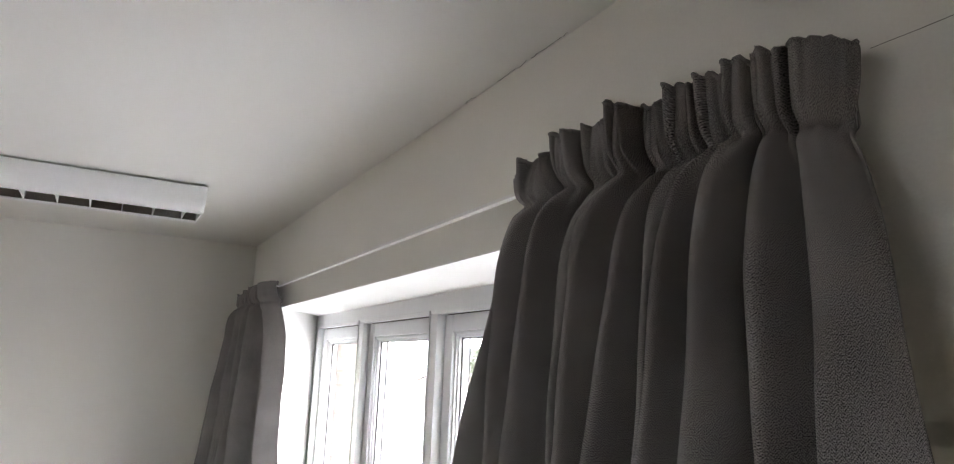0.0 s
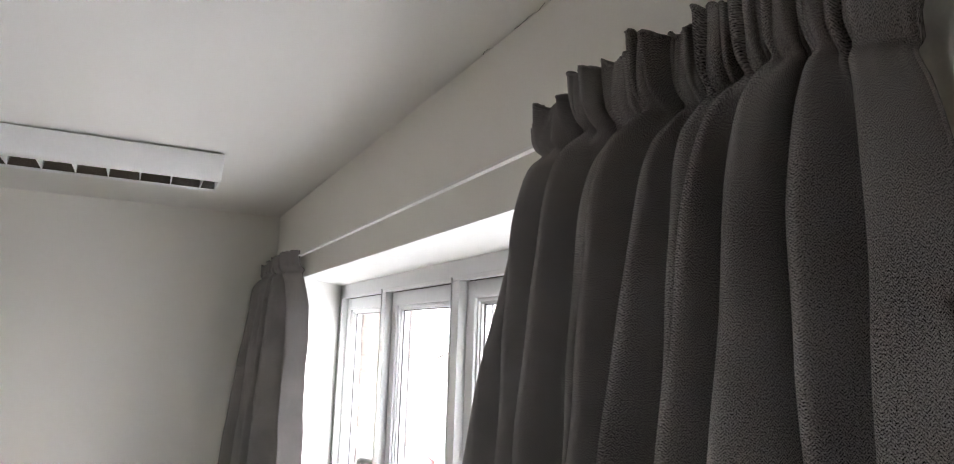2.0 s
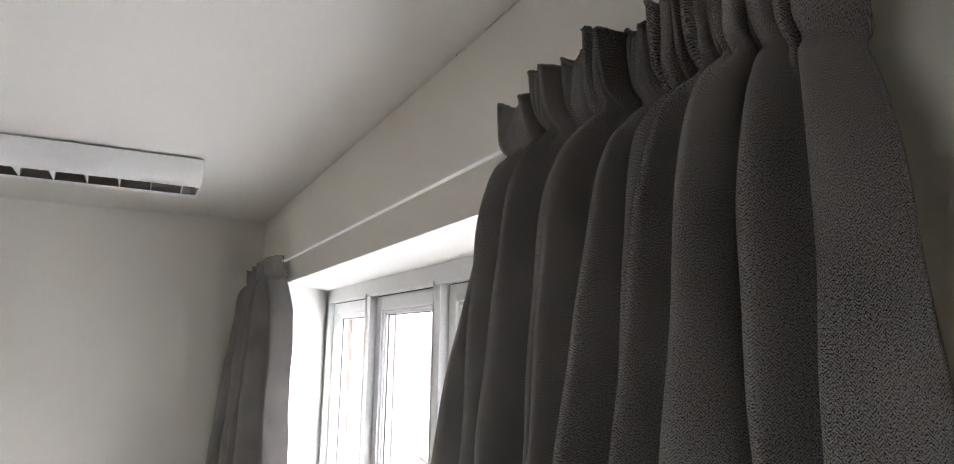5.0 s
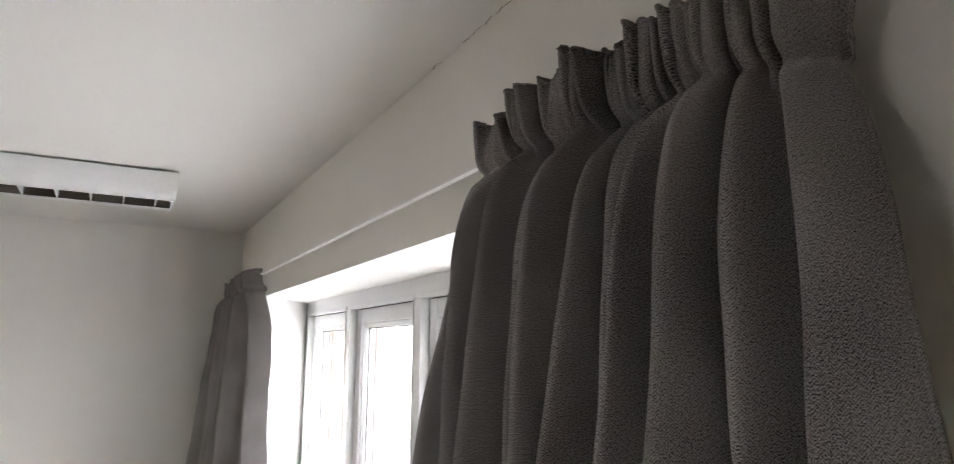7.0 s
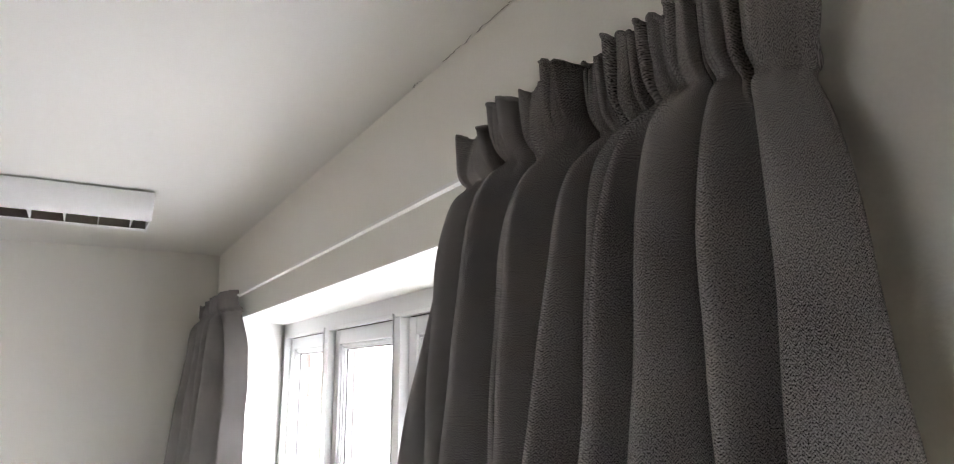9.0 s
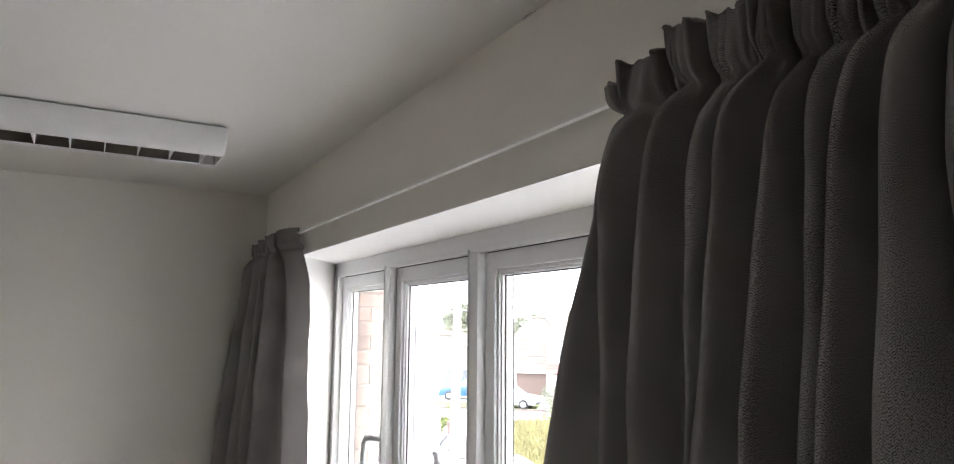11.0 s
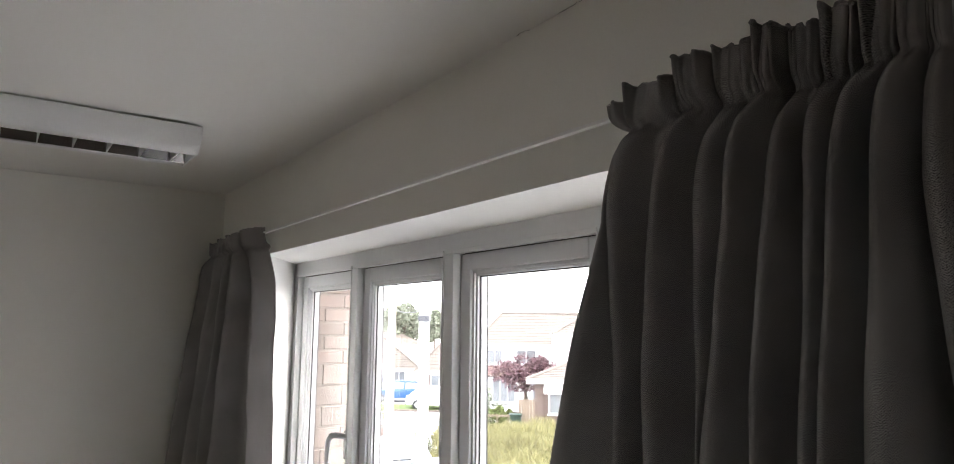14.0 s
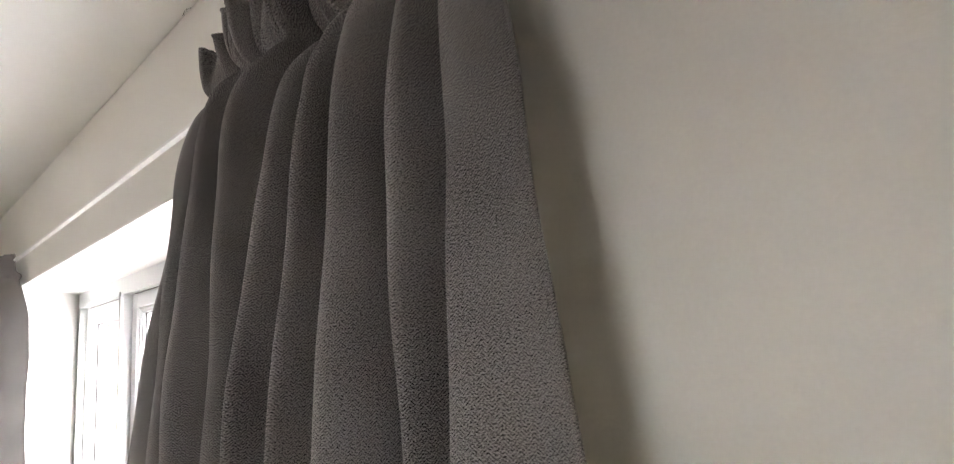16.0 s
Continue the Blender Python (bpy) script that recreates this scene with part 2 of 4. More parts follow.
structure("ceiling", ceiling_sheet(), CEIL, "smooth matt white plastered ceiling with hairline cracks", "ceiling")
structure("wall_far", boxes((-0.15, 0.0, Y1 - 0.15, 0.31, 0.0, H)), WALL, "plain off-white painted end wall", "wall")
# unseen; its brown holds down the light from this end
structure("wall_near_end", boxes((X1, X1 + 0.15, Y1 - 0.15, 0.31, 0.0, H)), BROWN, "unseen end wall, brown picked to dim the bounce light", "wall")
# the strip opening is added to let fill light onto the window wall
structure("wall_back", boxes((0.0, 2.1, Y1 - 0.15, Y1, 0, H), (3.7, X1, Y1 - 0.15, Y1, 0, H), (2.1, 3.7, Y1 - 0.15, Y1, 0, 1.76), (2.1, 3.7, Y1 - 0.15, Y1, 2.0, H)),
          TAUPE, "unseen taupe back wall with a low strip opening added for fill light", "wall")


def window_wall():
    bm = bmesh.new()
    box(bm, 0.0, X1, 0.0, OUT_Y, SOFFIT, H)                 # lintel band
    box(bm, 0.0, X1, 0.0, OUT_Y, 0.0, SILL)                 # below the sill
    for xr, xw, end in ((REV_L, WIN_L, 0.0), (REV_R, WIN_R, X1)):   # splayed jambs
        vs = [(end, 0.0), (xr, 0.0), (xw, FRAME_Y), (xw, OUT_Y), (end, OUT_Y)]
        a = [bm.verts.new((x, y, SILL)) for x, y in vs]
        b = [bm.verts.new((x, y, SOFFIT)) for x, y in vs]
        for i in range(5):
            bm.faces.new((a[i], a[(i + 1) % 5], b[(i + 1) % 5], b[i]))
    bmesh.ops.recalc_face_normals(bm, faces=bm.faces)
    return bm


structure("wall_window", window_wall(), WALL, "off-white painted wall around a wide splayed window recess", "wall")


def reveal_lining():
    bm = bmesh.new()
    a = [(REV_L - 0.004, 0.001), (REV_R + 0.004, 0.001), (WIN_R, FRAME_Y), (WIN_L, FRAME_Y)]
    for z0, z1 in ((SOFFIT - 0.003, SOFFIT), (SILL, SILL + 0.025)):
        p = [bm.verts.new((x, y, z0)) for x, y in a]
        q = [bm.verts.new((x, y, z1)) for x, y in a]
        bm.faces.new(p[::-1]); bm.faces.new(q)
        for i in range(4):
            bm.faces.new((p[i], p[(i + 1) % 4], q[(i + 1) % 4], q[i]))
    for x0, x1, s in ((REV_L, WIN_L, 1), (REV_R, WIN_R, -1)):
        p = [(x0, 0.001), (x0 + 0.003 * s, 0.001), (x1 + 0.003 * s, FRAME_Y), (x1, FRAME_Y)]
        b = [bm.verts.new((x, y, SILL + 0.025)) for x, y in p]
        t = [bm.verts.new((x, y, SOFFIT - 0.003)) for x, y in p]
        for i in range(4):
            bm.faces.new((b[i], b[(i + 1) % 4], t[(i + 1) % 4], t[i]))
    bmesh.ops.recalc_face_normals(bm, faces=bm.faces)
    return bm


structure("trim_reveal", reveal_lining(), REVEAL, "white painted soffit, jambs and sill of the recess", "window reveal")
structure("baseboard", boxes((0.0, 0.015, Y1, 0.0, 0.0, 0.12), (0.015, X1, -0.015, 0.0, 0.0, 0.12), bevel=0.003), REVEAL, "white painted skirting board", "baseboard")


def hairline(points, half=0.0007):
    """A thin uneven crack: a flat ribbon through a jittered line."""
    bm = bmesh.new()
    rnd = random.Random(5)
    tops, lows = [], []
    for i, (p, up) in enumerate(points):
        p, up = Vector(p), Vector(up)
        k = half * rnd.uniform(0.3, 1.7)
        tops.append(bm.verts.new(p + up * k)); lows.append(bm.verts.new(p - up * k))
    for i in range(len(points) - 1):
        bm.faces.new((tops[i], tops[i + 1], lows[i + 1], lows[i]))
    return bm


def crack_line(x0, x1, y, z, up, seed, wob=0.002, n=26):
    r = random.Random(seed)
    o = 0.0
    out = []
    for i in range(n):
        o += r.uniform(-wob, wob) * 0.6
        o *= 0.85
        q = Vector((x0 + (x1 - x0) * i / (n - 1), y, z)) + Vector(up) * o
        out.append((q, up))
    return out


structure("trim_plaster_crack", hairline(crack_line(3.0, 3.5, -0.0012, 2.1705, (0, 0, 1), 3), 0.00025), CRACKM, "fine hairline crack in the wall plaster", "crack")
for seed, (a, b) in enumerate(((2.29, 2.40), (2.41, 2.52), (2.16, 2.20))):
    structure("trim_ceiling_crack", hairline(crack_line(a, b, -0.004, H - 0.0015, (0, 1, 0), 11 + seed, 0.003), 0.0006), CRACKM,
              "dark hairline crack along the ceiling joint", "crack")


# ---- the window ----
def window_unit():
    win = thing("window_1", (0, 0, 0), "white plastic casement window with slim frames and clear panes", "window", kind="structure")
    y0, y1 = FRAME_Y, FRAME_Y + 0.07
    head, foot = 2.011, SILL + 0.09
    posts = [(0.892, 0.942), (1.522, 1.573), (2.150, 2.200)]
    part("window_frame", boxes((WIN_L, WIN_R, y0, y1, head, SOFFIT), (WIN_L, WIN_R, y0, y1, SILL + 0.025, foot),
                               (WIN_L, WIN_L + 0.056, y0, y1, foot, head), (WIN_R - 0.062, WIN_R, y0, y1, foot, head), bevel=0.004), UPVC, win, "white plastic outer frame")
    for a, b in posts:
        part("mullion", boxes((a, b, y0 - 0.004, y1, foot, head), bevel=0.006), UPVC, win)
    edges = [WIN_L + 0.056] + [v for p in posts for v in p] + [WIN_R - 0.062]
    for i in range(0, len(edges), 2):
        a, b = edges[i], edges[i + 1]
        part("frame_bead", boxes((a, a + 0.003, y0 - 0.006, y0 + 0.016, foot, head), (b - 0.003, b, y0 - 0.006, y0 + 0.016, foot, head),
                                  (a + 0.003, b - 0.003, y0 - 0.006, y0 + 0.016, head - 0.003, head + 0.010), bevel=0.0014), UPVC, win)
        s0, s1 = y0 + 0.020, y0 + 0.066          # sash, set back from the frame's face
        g = 0.004
        a, b, lo, hi = a + g, b - g, foot + g, head - g
        w = 0.048
        sash = part("sash", boxes((a, a + w, s0, s1, lo, hi), (b - w, b, s0, s1, lo, hi), (a + w, b - w, s0, s1, hi - w, hi), (a + w, b - w, s0, s1, lo, lo + w), bevel=0.004), UPVC, win, "white plastic opening sash")
        part("gasket", boxes((a - g, a, s0 + 0.008, s0 + 0.012, lo, hi), (b, b + g, s0 + 0.008, s0 + 0.012, lo, hi),
                             (a - g, b + g, s0 + 0.008, s0 + 0.012, hi, hi + g), (a - g, b + g, s0 + 0.008, s0 + 0.012, lo - g, lo)), GASKET, sash, "black rubber gasket")
        ia, ib, il, ih = a + w, b - w, lo + w, hi - w
        bm = bmesh.new()
        for t, d in ((0.0, 0.008), (0.007, 0.015)):      # stepped glazing bead
            box(bm, ia + t, ia + t + 0.009, s0 + d, s0 + d + 0.02, il, ih, 0.002)
            box(bm, ib - t - 0.009, ib - t, s0 + d, s0 + d + 0.02, il, ih, 0.002)
            box(bm, ia + t, ib - t, s0 + d, s0 + d + 0.02, ih - t - 0.009, ih - t, 0.002)
            box(bm, ia + t, ib - t, s0 + d, s0 + d + 0.02, il + t, il + t + 0.009, 0.002)
        part("glazing_bead", bm, UPVC, sash)
        ja, jb, jl, jh = ia + 0.0155, ib - 0.0155, il + 0.0155, ih - 0.0155
        yg = s0 + 0.026
        part("pane_seal", boxes((ja, ja + 0.003, yg - 0.003, yg, jl, jh), (jb - 0.003, jb, yg - 0.003, yg, jl, jh),
                                (ja, jb, yg - 0.003, yg, jh - 0.003, jh), (ja, jb, yg - 0.003, yg, jl, jl + 0.003),
                                (ja, ja + 0.004, yg + 0.022, yg + 0.026, jl, jh), (jb - 0.004, jb, yg + 0.022, yg + 0.026, jl, jh)), GASKET, sash, "thin black seal round the pane")
        part("spacer_bar", boxes((ja, ja + 0.003, yg + 0.005, yg + 0.022, jl, jh), (jb - 0.003, jb, yg + 0.005, yg + 0.022, jl, jh),
                                 (ja + 0.003, jb - 0.003, yg + 0.005, yg + 0.022, jh - 0.003, jh)), UPVC, sash)
        pane = part("pane", boxes((ja, jb, yg, yg + 0.004, jl, jh)), PANE, sash, "clear glass pane")
        pane.visible_shadow = False
        if i == 0:      # cranked handle on the closing stile of the first sash
            hd = part("window_handle", boxes((b - 0.048, b - 0.020, s0 - 0.012, s0, 1.32, 1.42), bevel=0.004), CHROME, sash, "satin metal window handle")
            bm = bmesh.new()
            tube(bm, [(b - 0.034, s0 - 0.010, 1.40), (b - 0.036, s0 - 0.045, 1.408), (b - 0.052, s0 - 0.056, 1.405), (b - 0.075, s0 - 0.058, 1.385),
                      (b - 0.088, s0 - 0.056, 1.34), (b - 0.094, s0 - 0.054, 1.28)], [0.010, 0.011, 0.011, 0.010, 0.009, 0.008], 10)
            part("lever", bm, CHROME, hd, "", True)
    return win


window_unit()


# ---- curtain track ----
def track():
    y, z = -0.033, 2.142
    t = thing("curtain_track", (0, 0, 0), "slim white plastic curtain track screwed above the window recess", "curtain track")
    bm = bmesh.new()
    prism(bm, [(-0.007, -0.003), (0.004, -0.0035), (0.004, 0.002), (0.0, 0.0035), (-0.007, 0.003)], 0.0, 1.0)
    for v in bm.verts:
        v.co = (0.06 + v.co.y * 2.86, y + v.co.x, z + v.co.z)
    part("rail", bm, RAILM, t)
    for x in (0.45, 2.82):
        part("bracket", boxes((x - 0.010, x + 0.010, y + 0.006, 0.0, z - 0.003, z + 0.004), bevel=0.001), RAILM, t)
    for x in (0.062, 2.918):
        part("end_stop", boxes((x - 0.006, x + 0.006, y - 0.012, y + 0.012, z - 0.008, z + 0.007), bevel=0.002), RAILM, t)
    return t


track()


# ---- curtains ----
def smooth_step(a, b, x):
    k = min(1, max(0, (x - a) / (b - a)))
    return k * k * (3 - 2 * k)


def lerp(a, b, k):
    return a + (b - a) * k


def spline(pts, per):
    """A smooth line through the points, with that many steps between each two."""
    out = []
    n = len(pts)
    for i in range(n - 1):
        p0, p1, p2, p3 = pts[max(i - 1, 0)], pts[i], pts[i + 1], pts[min(i + 2, n - 1)]
        for k in range(per):
            t = k / per
            out.append(tuple(0.5 * (2 * b + (c - a) * t + (2 * a - 5 * b + 4 * c - d) * t * t + (3 * b - a - 3 * c + d) * t ** 3) for a, b, c, d in zip(p0, p1, p2, p3)))
    return out + [pts[-1]]


class Fold:
    """One fold of a curtain by its leading edge (x, y): at the heading's top, on the tape, at the belly and at the foot.
    wide: the share of its room that the rounded front takes; fall: how far the front slopes back;
    flap: a smaller pleat that stands proud beside it in the heading; ease: how soon the cloth swings out below the tape."""

    def __init__(self, head, tape, belly, foot, wide=0.50, proud=0.010, flap=0.0, rise=0.0, ease=3.0, fall=0.036):
        self.head, self.tape, self.belly, self.foot = head, tape, belly, foot
        self.wide, self.proud, self.flap, self.rise, self.ease, self.fall = wide, proud, flap, rise, ease, fall

    def edge(self, z, node_z, top_z, belly_z, foot_z):
        if z > node_z:
            k = min(1, (z - node_z) / (top_z - node_z))
            return tuple(lerp(a, b, 1 - (1 - k) ** 2.6) for a, b in zip(self.tape, self.head))
        if z > belly_z:
            u = (node_z - z) / (node_z - belly_z)
            k = (1 - math.exp(-self.ease * u * (0.55 + 0.45 * smooth_step(0, 0.3, u)))) / (1 - math.exp(-self.ease))
            return tuple(lerp(a, b, k) for a, b in zip(self.tape, self.belly))
        k = (belly_z - z) / (belly_z - foot_z)
        k = k if k < 1 else 2 - math.exp(1 - k)
        return tuple(lerp(a, b, k) for a, b in zip(self.belly, self.foot))


def curtain(name, folds, hem, node_z, top_z, low_z, back, label, seed=1, belly_z=1.95, foot_z=1.76, open_end=False):
    """A pencil-pleat curtain: folds from its leading edge on, and the hem at its other side, itself given as a Fold."""
    rnd = random.Random(seed)
    n = len(folds)
    per = 7
    zs = [lerp(top_z, node_z, i / 18) for i in range(18)]
    d, step = 0.0, 0.003
    while node_z - d > low_z:
        zs.append(node_z - d)
        d += step
        step = min(0.030, step * 1.07)
    zs.append(low_z)
    phase = [rnd.uniform(0, 6.28) for _ in range(n + 1)]
    drop = [rnd.uniform(-0.006, 0.006) for _ in range(n + 1)]       # height of each gather on the tape
    grid = []
    for z in zs:
        under = max(node_z - z, 0)
        head = max(z - node_z, 0) / (top_z - node_z)
        swell = 1 - math.exp(-under / 0.045)
        pinch = math.exp(-((z - node_z) / 0.010) ** 2)
        args = (node_z, top_z, belly_z, foot_z)
        es = []
        for i, f in enumerate(folds + [hem]):
            zz = z + 1.4 * drop[i] * math.exp(-((z - node_z) / 0.05) ** 2)
            x, y = f.edge(zz, *args)
            x += 0.0022 * swell * math.sin(8 * z + phase[i])
            y += 0.0020 * swell * math.sin(11 * z + 2 * phase[i])
            es.append((x + 0.004 * swell, y + 0.004 * swell + 0.011 * pinch))
        pts = []
        for i, f in enumerate(folds):
            x, y = es[i]
            w = es[i + 1][0] - x
            wp = x - es[i - 1][0] if i else 0.03
            wn = es[i + 1][1] if i < n - 1 else y
            depth = lerp(0.030 + 0.012 * head, max(back - y, 0.03), swell)
            deep = y + depth
            nxt = lerp(wn + 0.030 + 0.012 * head, max(back, wn + 0.03), swell)
            last = i == n - 1
            if i == 0:
                pts.append((x + 0.004, min(y + 0.035, back + 0.01)))
            else:
                pts.append((x - 0.25 * wp, deep if i < n - 1 else min(deep, lerp(y + 0.03, y + 0.075, swell))))
            pts.append((lerp(pts[-1][0], x, 0.72), y + 0.38 * (pts[-1][1] - y)))
            pts.append((x, y))
            if last:          # the end lies open: a broad rounded face down to the hem
                hx, hy = es[n]
                pts.append((lerp(x, hx, 0.22), lerp(y, hy, 0.18) - 1.2 * f.proud))
                pts.append((lerp(x, hx, 0.55), lerp(y, hy, 0.50) - 1.3 * f.proud))
                pts.append((lerp(x, hx, 0.85), lerp(y, hy, 0.82) - 0.6 * f.proud))
                pts.append((hx, hy))
                continue
            notch = f.flap * head
            front = f.proud * lerp(0.5, 1, swell)
            pts.append((x + 0.45 * f.wide * w, y - front + 0.026 * notch))
            pts.append((x + f.wide * w * (1 + 0.25 * notch), y + 0.4 * front + f.fall * swell - 0.016 * notch))
            bx, by = pts[-1]
            pts.append((lerp(bx, x + 0.75 * w, 0.75), lerp(by, nxt, 0.45)))
        line = spline(pts, per)
        row = []
        for c, (x, y) in enumerate(line):
            i = min(c // (6 * per), n - 1)
            s = c / per - 6 * i                    # 0 valley, 2 leading edge, 4 end of the front
            last = i == n - 1
            f = folds[i]
            zz = z
            if z > node_z:      # the gathered heading: small pencil pleats, a crumpled top
                small = (0.30 if last else 1.0) * math.sin(math.pi * min(1, c / 16)) if c < 16 else (0.30 if last else 1.0)
                y += 0.0042 * small * (0.35 + 0.65 * head) * math.sin(5.0 * s + phase[i] + 0.8 * head)
                y += 0.0022 * small * math.sin(8.1 * s + 2 * phase[i])
                x += 0.0016 * small * head * math.sin(3.7 * s + 3 * phase[i])
                lowered = f.flap * smooth_step(2.9, 3.5, s) * (1 - smooth_step(4.8, 5.6, s))
                zz += head * (f.rise - 0.013 * lowered + 0.0022 * math.sin(4.1 * s + phase[i]) * small + 0.0012 * math.sin(9.3 * s + i) - 0.003 * (math.cos(math.pi * s / 3) > 0.4))
                x += 0.010 * f.flap * head * smooth_step(3.2, 4.0, s) * (1 - smooth_step(4.6, 5.6, s))
            else:               # creases that run out of the tape, and a little unrest in the cloth below
                y += (0.0045 if not last else 0.0025) * math.exp(-under / 0.030) * math.sin(5.0 * s + phase[i]) * (1 if c > 5 else 0)
                y += 0.0016 * swell * math.sin(17 * z + 1.3 * s + phase[i]) + 0.0010 * swell * math.sin(39 * z - 2.1 * s + 2 * phase[i])
            row.append(Vector((x, y, zz)))
        grid.append(row)
    # the cloth's own measure across
    mid = grid[len(grid) // 2]
    across = [0.0]
    for a, b in zip(mid, mid[1:]):
        across.append(across[-1] + (b - a).length)
    bm = bmesh.new()
    uvl = bm.loops.layers.uv.new("UVMap")
    vs = [[bm.verts.new(p) for p in row] for row in grid]
    for r in range(len(vs) - 1):
        for c in range(len(mid) - 1):
            f = bm.faces.new((vs[r][c], vs[r + 1][c], vs[r + 1][c + 1], vs[r][c + 1]))
            f.smooth = True
            for lp, (rr, cc) in zip(f.loops, ((r, c), (r + 1, c), (r + 1, c + 1), (r, c + 1))):
                lp[uvl].uv = (across[cc], zs[rr])
    base = thing(name, (0, 0, 0), label, "curtain", "pair of curtains at the window")
    panel = part("panel", bm, CLOTH, base)
    so = panel.modifiers.new("thickness", "SOLIDIFY")
    so.thickness, so.offset = 0.0030, 0.0

    def hem_roll(path, radius, pname):
        b = bmesh.new()
        lay = b.loops.layers.uv.new("UVMap")
        tube(b, path, radius, 8)
        for f in b.faces:
            f.smooth = True
            for lp in f.loops:
                lp[lay].uv = (lp.vert.co.x * 1.8 + lp.vert.co.y, lp.vert.co.z + lp.vert.co.y)
        part(pname, b, CLOTH, base)
    top = grid[0]
    hem_roll([p + Vector((0, 0, -0.001)) for p in top], [0.0028 + 0.0009 * math.sin(i * 1.9) * math.sin(i * 0.7) for i in range(len(top))], "heading_hem")
    hem_roll([r[-1].copy() for r in grid], 0.0028, "side_hem")
    # pale lining behind, gathered with the cloth
    bm = bmesh.new()
    rows = [[bm.verts.new((p.x, min(lerp(p.y, back, 0.75) + 0.008, -0.004), p.z)) for p in r[20:-6 * per - 8:4]] for r in grid[30::2]]
    for a, b in zip(rows, rows[1:]):
        for c in range(len(a) - 1):
            bm.faces.new((a[c], b[c], b[c + 1], a[c + 1])).smooth = True
    part("lining", bm, LINING, base, "pale cream lining")
    if open_end:              # lining of the open end, hanging straight with a hemmed edge
        bm = bmesh.new()
        rows = []
        for r in grid:
            p = r[-1]
            if p.z > 1.93:
                continue
            way = [(2.940, -0.030), (2.975, -0.028), (2.992, -0.034), (2.999, -0.044), (2.996, -0.054), (lerp(2.996, p.x, 0.5), lerp(-0.054, p.y, 0.5)), (p.x - 0.012, p.y + 0.006)]
            rows.append([bm.verts.new((x, y, p.z)) for x, y in way])
        for a, b in zip(rows, rows[1:]):
            for c in range(6):
                bm.faces.new((a[c], b[c], b[c + 1], a[c + 1])).smooth = True
        for off in (0.0, 0.010):
            tube(bm, [(3.000 - off, -0.045 + off, z) for z in (1.93, 1.3, 0.7, 0.05)], 0.0016, 6)
        part("lining", bm, LINING, base, "pale cream lining")
    tape = grid[18]
    for p in [tape[k] for k in range(8 * per, len(tape) - 6 * per, 6 * per)]:
        y = min(p.y + 0.02, -0.036)
        part("hook", boxes((p.x - 0.002, p.x + 0.002, y, -0.031, 2.118, 2.121)), RAILM, base)
    return base


near = [Fold((2.485, -0.076), (2.535, -0.085), (2.508, -0.117), (2.453, -0.143), rise=-0.012)]
near.append(Fold((2.548, -0.108), (2.550, -0.102), (2.526, -0.130), (2.553, -0.158), flap=1.0, rise=-0.002))
near.append(Fold((2.648, -0.122), (2.660, -0.112), (2.613, -0.145), (2.615, -0.162), wide=0.48, flap=0.9, rise=0.006))
near.append(Fold((2.706, -0.112), (2.702, -0.098), (2.673, -0.127), (2.680, -0.148), wide=0.50, proud=0.007, flap=0.5))
near.append(Fold((2.770, -0.130), (2.762, -0.112), (2.739, -0.158), (2.705, -0.160), flap=0.9, rise=0.005))
near.append(Fold((2.798, -0.100), (2.790, -0.082), (2.774, -0.138), (2.766, -0.160), proud=0.006, rise=-0.002, ease=2.4, flap=0.6))
near.append(Fold((2.842, -0.110), (2.826, -0.086), (2.810, -0.121), (2.800, -0.130), proud=0.006, rise=0.003, flap=0.6))
near.append(Fold((2.884, -0.112), (2.872, -0.086), (2.846, -0.141), (2.838, -0.158), proud=0.006, flap=1.0, ease=2.4))
near.append(Fold((2.921, -0.110), (2.913, -0.098), (2.882, -0.125), (2.873, -0.139), wide=0.62, proud=0.012, fall=0.020, flap=0.35))
near.append(Fold((2.948, -0.098), (2.940, -0.084), (2.925, -0.099), (2.935, -0.107), wide=0.60, proud=0.014, ease=2.5, fall=0.034))
near.append(Fold((2.978, -0.090), (2.966, -0.074), (2.984, -0.098), (2.994, -0.112), proud=0.006, rise=0.003, ease=1.5))
near_hem = Fold((3.013, -0.045), (2.998, -0.046), (3.036, -0.070), (3.060, -0.073), ease=0.8)
curtain("curtain", near, near_hem, 2.087, 2.158, 0.03, -0.030, "charcoal herringbone curtain with gathered heading, drawn open beside the window", seed=4, open_end=True)
far = [Fold((0.085, -0.070), (0.125, -0.085), (0.100, -0.115), (0.055, -0.165), rise=-0.010, fall=0.050, proud=0.016)]
far.append(Fold((0.205, -0.074), (0.270, -0.090), (0.295, -0.110), (0.200, -0.138), wide=0.55, flap=0.6, fall=0.050, proud=0.016))
far.append(Fold((0.340, -0.074), (0.415, -0.086), (0.440, -0.104), (0.400, -0.135), wide=0.55, flap=0.5, rise=0.004, fall=0.050, proud=0.016))
far.append(Fold((0.430, -0.072), (0.480, -0.080), (0.525, -0.100), (0.500, -0.125), wide=0.48, fall=0.050, proud=0.016))
far.append(Fold((0.530, -0.076), (0.580, -0.080), (0.668, -0.068), (0.704, -0.072), proud=0.006, rise=0.004))
far_hem = Fold((0.705, -0.036), (0.728, -0.030), (0.724, 0.000), (0.742, 0.008), ease=0.8)
